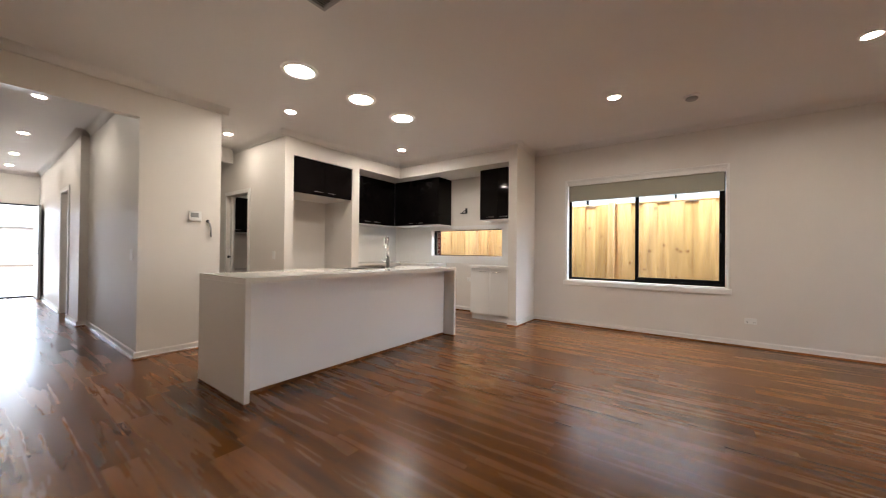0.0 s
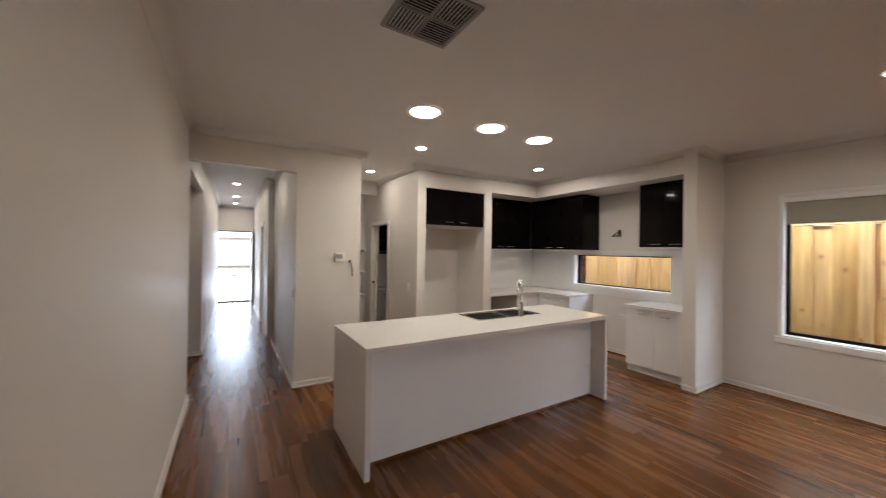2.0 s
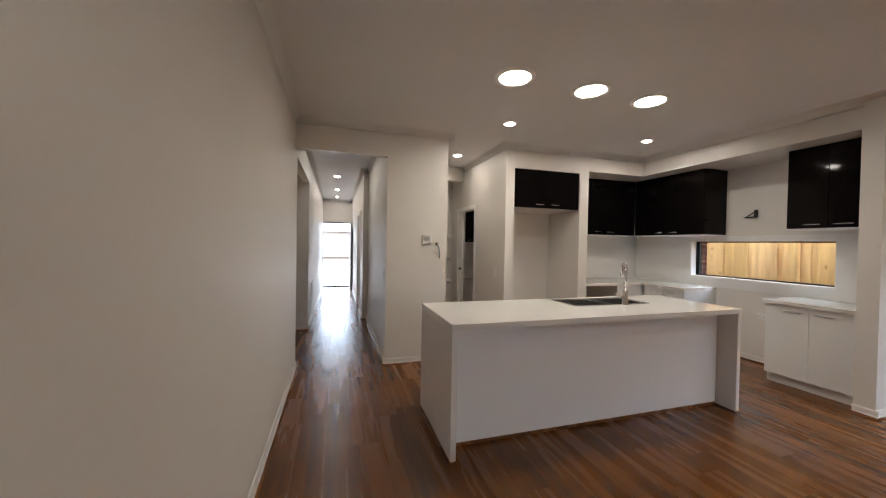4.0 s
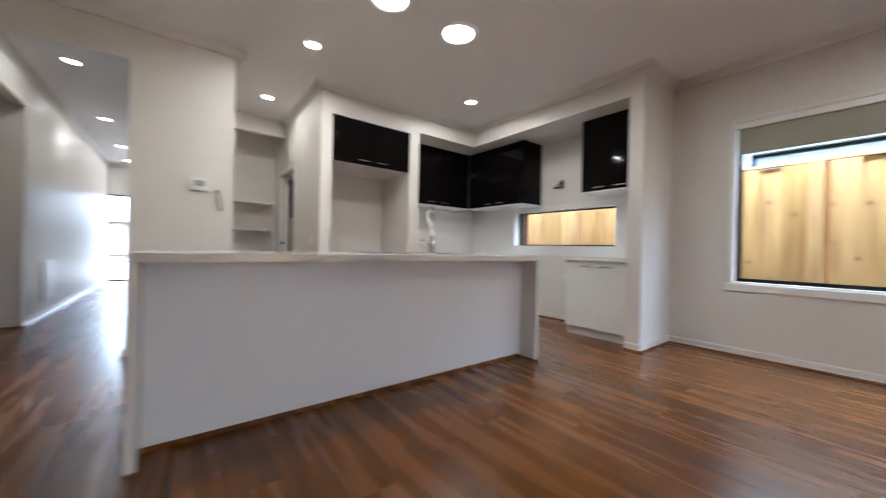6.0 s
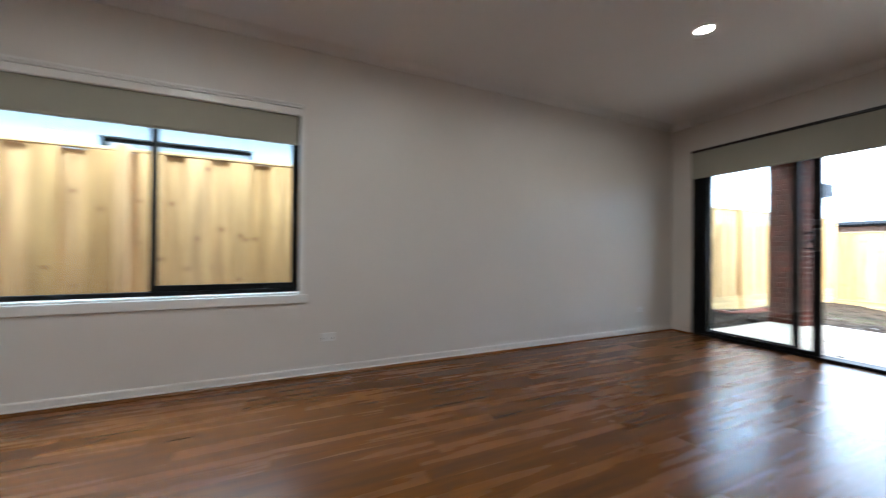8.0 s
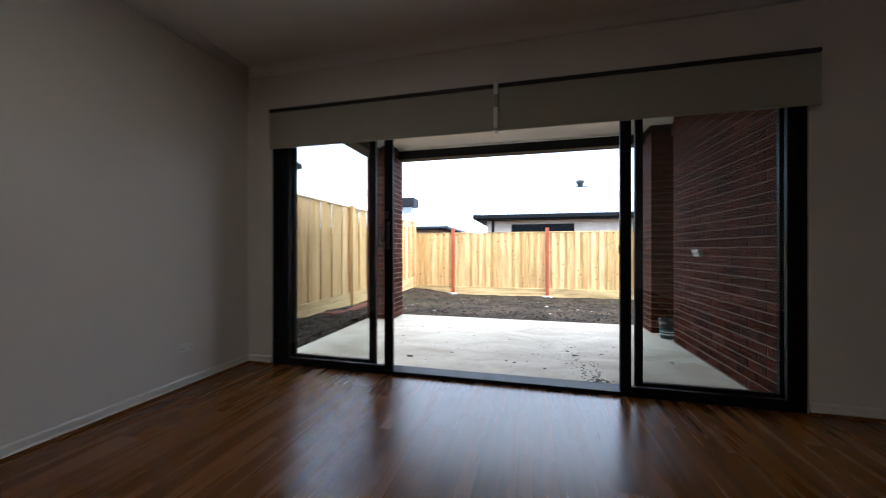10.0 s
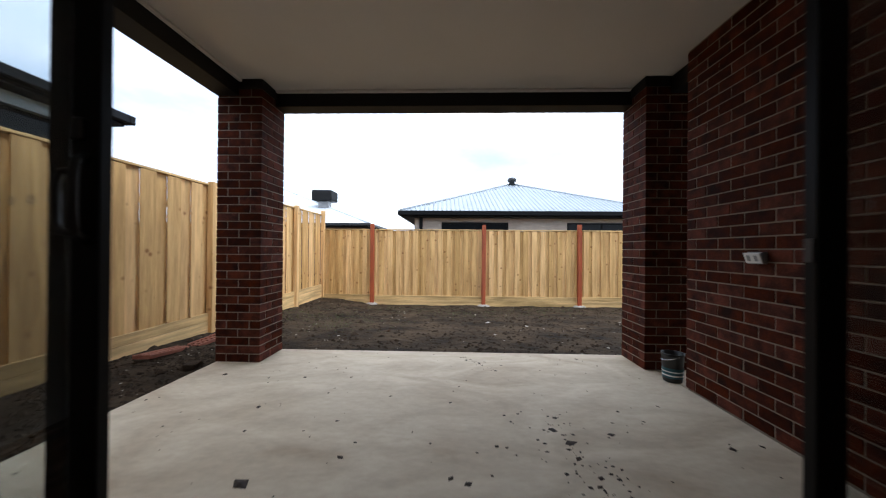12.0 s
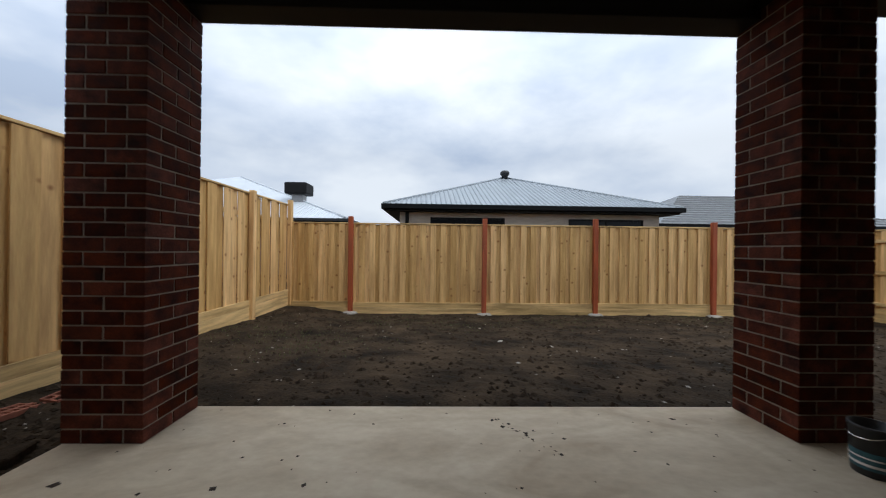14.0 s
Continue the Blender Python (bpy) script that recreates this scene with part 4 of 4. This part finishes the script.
def glazing(h, axis, face, a, b, z0, z1):
    """A dark window set on a far wall: frame and pane."""
    def sp(a0, a1, d0, d1, c0, c1):
        return (face - d1, face - d0, a0, a1, c0, c1) if axis == "x" else (a0, a1, face - d1, face - d0, c0, c1)
    w = part("window", boxes("window", [sp(a, b, -0.02, 0.04, z0, z0 + 0.06), sp(a, b, -0.02, 0.04, z1 - 0.06, z1), sp(a, a + 0.06, -0.02, 0.04, z0 + 0.06, z1 - 0.06), sp(b - 0.06, b, -0.02, 0.04, z0 + 0.06, z1 - 0.06), sp((a + b) / 2 - 0.03, (a + b) / 2 + 0.03, -0.02, 0.04, z0 + 0.06, z1 - 0.06)]), ALU, h)
    part("pane", boxes("pane", [sp(a + 0.06, b - 0.06, 0.0, 0.012, z0 + 0.06, z1 - 0.06)]), DARKGLASS, w)


h1 = thing("house", "cream brick house with a grey steel hip roof behind the fence", "house")
part("wall", boxes("wall", [(18.0, 26, -4.0, 5.1, -0.4, 2.34)]), CREAM, h1)
rf = part("roof", hip("roof", 17.5, 26.5, -4.5, 5.6, 2.56, 4.42, (22.0, 0.69, 22.0, 0.71)), ROOFG, h1)
part("seams", ribs("seams", (17.5, -4.5, 2.565), (17.5, 5.6, 2.565), (22.0, 0.69, 4.425), (22.0, 0.71, 4.425), 60, 0.03), ROOFG, rf)["kind"] = "stuff"
part("hip_cap", tube("hip_cap", [(17.5, 5.6, 2.57), (22.0, 0.7, 4.43)], 0.05, 6), ROOFG, rf)
part("hip_cap", tube("hip_cap", [(17.5, -4.5, 2.57), (22.0, 0.7, 4.43)], 0.05, 6), ROOFG, rf)
part("gutter", boxes("gutter", [(17.42, 17.56, -4.56, 5.66, 2.40, 2.56), (17.56, 26.5, 5.56, 5.68, 2.40, 2.555), (17.56, 26.5, -4.58, -4.46, 2.40, 2.555)], 0.01), ALU, h1)
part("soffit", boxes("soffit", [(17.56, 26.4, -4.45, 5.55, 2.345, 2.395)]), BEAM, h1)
part("downpipe", boxes("downpipe", [(17.9, 17.99, 4.78, 4.90, -0.3, 2.34)], 0.01), ALU, h1)
vn = part("roof_vent", lathe("roof_vent", [(0.14, 0), (0.14, 0.22), (0.2, 0.24), (0.22, 0.34), (0.16, 0.42), (0.02, 0.44)], 18), DARK, rf, "", pose(21.85, 0.70, 4.28))
glazing(h1, "x", 17.99, 1.46, 4.04, 0.9, 2.17)
glazing(h1, "x", 17.99, -3.42, -0.79, 0.9, 2.17)

h2 = thing("house", "tan brick house with a pale steel roof behind the fence", "house")
part("wall", boxes("wall", [(22.6, 43.4, 8.5, 29.4, -0.4, 2.3)]), TANB, h2)
rf = part("roof", hip("roof", 22.0, 44.0, 7.9, 30.0, 2.42, 6.46, (33.0, 18.9, 33.0, 19.0)), ROOFW, h2)
part("seams", ribs("seams", (22.0, 7.9, 2.425), (22.0, 30.0, 2.425), (33.0, 18.9, 6.46), (33.0, 19.0, 6.46), 110, 0.03), ROOFW, rf)["kind"] = "stuff"
part("hip_cap", tube("hip_cap", [(22.0, 7.9, 2.44), (33.0, 18.9, 6.48)], 0.06, 6), ROOFW, rf)
part("gutter", boxes("gutter", [(21.92, 22.04, 7.82, 30.0, 2.30, 2.43), (22.04, 44.0, 7.82, 7.94, 2.30, 2.43)], 0.01), DARK, h2)
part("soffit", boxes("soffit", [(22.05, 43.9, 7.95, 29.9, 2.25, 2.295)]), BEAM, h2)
part("cooler", boxes("cooler", [(24.8, 26.0, 10.85, 12.05, 3.98, 4.62)], 0.1, 2), BEAM, rf, "black rooftop evaporative cooler")
part("cooler_base", boxes("cooler_base", [(25.1, 25.7, 11.15, 11.75, 3.55, 3.98)], 0.02), GREYP, rf)

h3 = thing("house", "house with a dark grey tiled hip roof past the far fence", "house")
part("wall", boxes("wall", [(24.6, 36, -22, -8.6, -0.4, 2.5)]), CREAM, h3)
rf = part("roof", hip("roof", 24.0, 36.6, -22.5, -8.0, 2.55, 4.75, (28.0, -18.0, 28.0, -11.9)), ROOFT, h3)
rows = []
for k in range(14):
    t = k / 14
    rows.append((24.0 + 4.0 * t - 0.02, 24.0 + 4.0 * t + 0.03, -22.5 + 4.5 * t, -8.0 - 3.9 * t, 2.56 + 2.2 * t, 2.61 + 2.2 * t))
part("tile_course", boxes("tile_course", rows), GREYP, rf)
part("gutter", boxes("gutter", [(23.92, 24.04, -22.5, -7.9, 2.43, 2.57)]), ALU, h3)

h4 = thing("house", "grey rendered house with black gutters over the side fence", "house", pose(-0.2, 0, -0.04))
WY = 8.95
holes = [(-4.6, -2.8, 1.9, 2.62), (-1.6, 0.2, 1.9, 2.62), (1.0, 2.6, 1.9, 2.62), (7.4, 9.5, 1.4, 2.85)]
part("wall", boxes("wall", wall_x(WY, WY + 0.2, -12, 9.95, -0.3, 3.0, holes) + [(9.75, 9.95, WY + 0.2, 18, -0.3, 3.0)]), RENDER, h4)
for a, b, c, d in holes:
    w = part("window", boxes("window", [(a, b, WY + 0.1, WY + 0.14, c, c + 0.05), (a, b, WY + 0.1, WY + 0.14, d - 0.05, d), (a, a + 0.05, WY + 0.1, WY + 0.14, c + 0.05, d - 0.05), (b - 0.05, b, WY + 0.1, WY + 0.14, c + 0.05, d - 0.05)]), ALU, h4)
    part("pane", boxes("pane", [(a + 0.05, b - 0.05, WY + 0.115, WY + 0.125, c + 0.05, d - 0.05)]), DARKGLASS if a > 5 else SKYGLASS, w)
rf = part("roof", hip("roof", -12.4, 10.0, 8.7, 19, 3.16, 5.2, (-7.0, 13.8, 4.8, 13.8)), ROOFT, h4)
part("gutter", boxes("gutter", [(-12.4, 9.98, 8.60, 8.72, 3.05, 3.18), (9.94, 10.06, 8.6, 19, 3.05, 3.18)], 0.012), ALU, h4)
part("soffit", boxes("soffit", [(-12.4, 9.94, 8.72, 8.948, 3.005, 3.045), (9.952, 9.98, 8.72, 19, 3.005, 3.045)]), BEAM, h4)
part("downpipe", boxes("downpipe", [(9.80, 9.92, 8.85, 8.945, -0.2, 3.0)], 0.012), ALU, h4)

far = thing("house", "pale house across the street seen through the front door", "house")
part("wall", boxes("wall", [(-46, -40, -12, 10, -0.3, 2.6)]), CREAM, far)
part("roof", hip("roof", -46.6, -39.4, -12.6, 10.6, 2.6, 4.4, (-43, -9, -43, 7)), ROOFT, far)
glazing(far, "x", -39.95, 5.0, 7.5, 0.9, 2.2)

# ---- fences: posts, rails, palings ----


def paling_mesh(h, w):
    return boxes("paling", [(-w / 2, w / 2, -0.008, 0.008, 0, h)], 0.002)


def fence(name, label, m, length, bottom, top, pitch, width, post_at, post_mat, post_top, posts_front, rails, slope=0.0):
    """A lapped paling fence along local x; local -y is the side seen."""
    f = thing(name, label, "fence", m)
    n = int(length / pitch)
    zlo = bottom + 0.2
    base = paling_mesh(top - zlo, width)
    for k in range(n):
        front = k % 2 == 0
        part("paling", base, PINE, f, "", pose(pitch * (k + 0.5), (-0.02 if front else 0.010) + random.uniform(-0.002, 0.002), zlo + random.uniform(-0.008, 0.004), random.uniform(-0.12, 0.12), random.uniform(-0.15, 0.15), 0))
    part("capping", boxes("capping", [(0, length, -0.035, 0.035, top + 0.002, top + 0.032)], 0.004), PINEX, f)
    cuts = [0] + [p for p in post_at] + [length]
    for a, b in zip(cuts, cuts[1:]):
        if b - a < 0.12:
            continue
        dz = random.uniform(-0.01, 0.01)
        part("plinth", boxes("plinth", [(a + 0.002, b - 0.002, -0.05, -0.022, bottom - 0.12, bottom + 0.105 + dz)], 0.003), PINEX, f)
        part("plinth", boxes("plinth", [(a + 0.002, b - 0.002, -0.048, -0.022, bottom + 0.108 + dz, bottom + 0.225 + dz)], 0.003), PINEX, f)
    for z in rails:
        part("rail", boxes("rail", [(0, length, -0.07 if len(rails) > 2 else 0.018, -0.022 if len(rails) > 2 else 0.06, z, z + 0.07)], 0.003), PINEX, f)
    for p in post_at:
        y = -0.07 if posts_front else 0.05
        part("post", boxes("post", [(p - 0.05, p + 0.05, y - 0.035, y + 0.055, bottom - 0.15, post_top)], 0.006), post_mat, f, "", pose(0, 0, 0, 0, random.uniform(-0.2, 0.2), 0))
    return f


fence("fence", "new lapped pine paling fence along the side boundary", pose(-8.0, 7.12, 0), 21.75, -0.08, 1.985, 0.19, 0.206, [2.0, 4.6, 7.1, 9.55, 12.2, 14.86, 17.45, 20.13, 21.7], PINE, 2.06, True, (0.3, 1.6))
fence("fence", "pine paling back fence with red-stained posts", pose(13.72, 7.1, 0, 0, 0, -90), 12.3, -0.34, 1.60, 0.112, 0.128, [1.385, 4.33, 6.82, 9.51, 12.1], REDWOOD, 1.76, True, (0.2, 1.3))
for k, y in enumerate((5.715, 2.77, 0.28, -2.41)):
    fp = thing("post_footing", "pale lump of concrete at the foot of a fence post", "footing", pose(13.63, y, ground_z(13.5, y) - 0.01, 0, 0, 37 * k), "post footings")
    part("lump", lathe("lump", [(0.17 + 0.02 * (k % 2), 0), (0.15, 0.03), (0.11, 0.045), (0.03, 0.05)], 9), CHIP, fp)
fence("fence", "pine fence with exposed rails on the far boundary", pose(13.7, -5.35, 0, 0, 0, 180), 8.0, -0.3, 1.55, 0.13, 0.148, [2.6, 5.2], PINE, 1.62, False, (0.0, 0.65, 1.3))

# ---- brickwork, brick by brick ----
BL, BH, BD, J = 0.230, 0.076, 0.110, 0.010
FULL = boxes("brick", [(-BL / 2, BL / 2, -BD / 2, BD / 2, 0, BH)], 0.003)
HALF = boxes("brick", [(-BD / 2, BD / 2, -BD / 2, BD / 2, 0, BH)], 0.003)
for me in (FULL, HALF):
    me.materials.append(BRICK)


def jit():
    return random.uniform(-0.0015, 0.0015)


def column(x, y, z0, z1, label):
    """A square pier, two bricks wide, six bricks a course."""
    c = thing("brick_column", label, "column", pose(x, y, 0), "patio columns")
    h = 0.47 / 2
    part("core", boxes("core", [(-h + 0.005, h - 0.005, -h + 0.005, h - 0.005, z0, z1)]), MORTAR, c, "grey mortar joints")
    z, k = z0 + 0.004, 0
    while z + BH < z1 + 0.02:
        for turn in range(4):
            r = pose(0, 0, 0, 0, 0, 90 * turn + (90 if k % 2 else 0))
            if turn % 2 == 0:
                for sx in (-1, 1):
                    part("brick", FULL, BRICK, c, "", r @ pose(sx * 0.12 + jit(), -h + BD / 2 + jit(), z, 0, 0, 0))
            else:
                part("brick", FULL, BRICK, c, "", r @ pose(jit(), -h + BD / 2 + jit(), z))
        z += BH + J
        k += 1
    return c


column(8.30, 5.79, SL, 2.745, "dark red clinker brick column at the patio corner")
column(8.30, 1.41, SL, 2.745, "dark red clinker brick column beside the brick wall")
bw = tagged(part("wall_brick", boxes("wall_brick", [(5.47, 7.635, -3.0, 1.515, -0.25, PC - 0.002)]), MORTAR), "dark red clinker brick side wall of the patio", "wall", kind="structure")
z, k = SL + 0.004, 0
while z + BH < PC:
    x = 7.64 - (BL / 2 if k % 2 else BD / 2)
    first_one = True
    while x > 5.70:
        part("brick", HALF if (first_one and k % 2 == 0) else FULL, BRICK, bw, "", pose(x + jit(), 1.52 - BD / 2 + jit(), z))
        x -= (BL + J) if not (first_one and k % 2 == 0) else (BL / 2 + BD / 2 + J)
        first_one = False
    z += BH + J
    k += 1
# brick jamb beside the door, brick sill, brick reveal at the kitchen window
bj = tagged(part("wall_jamb", boxes("wall_jamb", [(5.47, 5.735, 5.775, 6.115, -0.25, PC - 0.002)]), MORTAR), "brick wall end beside the sliding door", "wall", kind="structure")
z = SL + 0.004
while z + BH < PC:
    part("brick", FULL, BRICK, bj, "", pose(5.74 - BL / 2 + jit(), 5.77 + BD / 2, z))
    part("brick", FULL, BRICK, bj, "", pose(5.74 - BD / 2, 5.77 + BD + J + BL / 2, z, 0, 0, 90))
    z += BH + J
structure("trim", boxes("trim", [(5.47, 5.60, 5.702, 5.768, -0.2, 2.213)], 0.003), ALU, "black filler strip between door frame and bricks", "trim")
sill = tagged(part("door_sill", boxes("door_sill", [(5.615, 5.71, 1.53, 5.70, -0.2, -0.045)]), MORTAR), "row of bricks on edge under the sliding door", "sill", kind="structure")
y = 1.58
while y < 5.68:
    part("brick", FULL, BRICK, sill, "", pose(5.675, y + BH / 2, -0.155, 90, 0, 0) @ pose(0, 0, 0, 0, 0, 90))
    y += BH + J
wj = tagged(part("wall_reveal", boxes("wall_reveal", [(-4.29, -4.045, 6.122, 6.23, 0.9, 1.70)]), MORTAR), "red brick reveal beside the kitchen window", "wall", kind="structure")
for k in range(9):
    part("brick", FULL, BRICK, wj, "", pose(-4.035 - BL / 2, 6.18, 0.91 + k * (BH + J)))

# ---- scattered small things ----


def scatter(name, label, category, mat, spots, size, flat=0.6):
    """Many small uneven lumps joined into one mesh."""
    verts, faces = [], []
    oct_v = [(1, 0, 0), (0, 1, 0), (-1, 0, 0), (0, -1, 0), (0, 0, 1), (0, 0, -1)]
    oct_f = [(0, 1, 4), (1, 2, 4), (2, 3, 4), (3, 0, 4), (1, 0, 5), (2, 1, 5), (3, 2, 5), (0, 3, 5)]
    for x, y, z in spots:
        k, s, a = len(verts), size * math.exp(random.gauss(0, 0.5)), random.uniform(0, 6.28)
        st = random.uniform(0.6, 1.6)
        for u, v, w in oct_v:
            r = s * random.uniform(0.7, 1.2)
            verts.append((x + r * (u * st * math.cos(a) - v * math.sin(a)), y + r * (u * st * math.sin(a) + v * math.cos(a)), z + r * w * flat))
        faces += [tuple(k + i for i in t) for t in oct_f]
    me = bpy.data.meshes.new(name)
    me.from_pydata(verts, [], faces)
    return tagged(part(name, me, mat), label, category, kind="stuff")


def soil_spots(n):
    out = []
    for _ in range(n):
        x, y = 8.6 + 5.0 * random.random() ** 1.1, random.uniform(-4.5, 7.0)
        out.append((x, y, ground_z(x, y) + 0.002))
    for _ in range(n // 4):
        x, y = random.uniform(5.9, 8.6), random.uniform(6.05, 7.05)
        out.append((x, y, ground_z(x, y) + 0.002))
    return out


scatter("soil_clods", "loose dark soil clods", "soil", CLOD, soil_spots(5200), 0.017)
scatter("stone_chips", "pale stone and timber chips on the soil", "stones", CHIP, soil_spots(380), 0.008, 0.4)
slab_spots = [(random.uniform(5.9, 8.5), random.uniform(1.6, 5.95), SL + 0.001) for _ in range(150)] + [(random.gauss(8.4 - 0.5 * t, 0.03), random.gauss(3.45 - 0.35 * t, 0.03), SL + 0.001) for t in [random.random() for _ in range(26)]]
flakes = []
for _ in range(170):
    t = random.random() ** 1.7
    flakes.append((5.86 + 1.25 * t + random.gauss(0, 0.07), 2.72 + 0.22 * t + random.gauss(0, 0.05 + 0.12 * t), SL + 0.001))
flakes += [(random.gauss(5.93, 0.06), random.gauss(2.66, 0.07), SL + 0.001) for _ in range(60)] + [(random.gauss(6.05, 0.12), random.gauss(5.73, 0.06), SL + 0.001) for _ in range(14)]
scatter("soil_flakes", "dark trodden flakes of mud and leaf by the door", "litter", LITTER, [p for p in flakes if p[0] > 5.74], 0.0085, 0.12)
scatter("leaf_litter", "dark crumbs of soil and leaf on the slab", "litter", LITTER, [s for s in slab_spots if 5.85 < s[0] < 8.5 and s[1] > 1.58], 0.008, 0.3)
verts, faces = [], []
for _ in range(2600):
    cx, cy = random.choice(((12.9, 5.0), (11.2, 6.2), (12.8, 1.2), (13.1, -1.6), (10.6, 5.6), (12.2, 3.4)))
    x, y = min(13.5, random.gauss(cx, 0.45)), min(6.9, random.gauss(cy, 0.6))
    z, a, h = ground_z(x, y), random.uniform(0, 6.28), random.uniform(0.012, 0.035)
    k, dx, dy = len(verts), 0.004 * math.cos(a), 0.004 * math.sin(a)
    verts += [(x - dx, y - dy, z), (x + dx, y + dy, z), (x + random.uniform(-0.02, 0.02), y + random.uniform(-0.02, 0.02), z + h)]
    faces.append((k, k + 1, k + 2))
gme = bpy.data.meshes.new("grass")
gme.from_pydata(verts, [], faces)
tagged(part("grass", gme, GRASS), "thin tufts of new grass in the soil", "grass", kind="stuff")

# ---- floor boards ----
fl = thing("floor", "dark walnut laminate floor boards with fine joints", "floor", kind="structure")
PW, PL = 0.19, 1.28
PLANK = boxes("plank", [(0, PL - 0.0002, 0, PW - 0.0002, -0.012, 0)])
PLANK.materials.append(FLOOR)


def plank(x0, x1, y0, y1):
    full = abs(x1 - x0 - PL) < 1e-6 and abs(y1 - y0 - PW) < 1e-6
    me = PLANK if full else boxes("plank", [(0, x1 - x0 - 0.0002, 0, y1 - y0 - 0.0002, -0.012, 0)])
    return (x0, y0, me)


count, rest = 0, []
for j in range(-6, 30):
    y0 = 0.35 + PW * j
    y1 = y0 + PW
    xa, xb = -11.95, 5.46
    x = xa - random.uniform(0, PL)
    while x < xb:
        a, b = max(x, xa), min(x + PL, xb)
        near = (b > -4.6 and y0 >= 0.3) or (y0 < 1.3 and y0 >= 0.3 and b > -8)
        if near and b - a > 0.02 and y1 <= 5.92 and count < 300:
            px, py, me = plank(a, b, y0, y1)
            part("plank", me, FLOOR, fl, "", pose(px, py, 0))
            count += 1
        elif b - a > 0.02:
            rest.append((a, b - 0.0002, y0, min(y1, 5.995) - 0.0002, -0.012, 0.0))
        x += PL
o = part("boards", boxes("boards", rest), FLOOR, fl)
o["kind"] = "stuff"
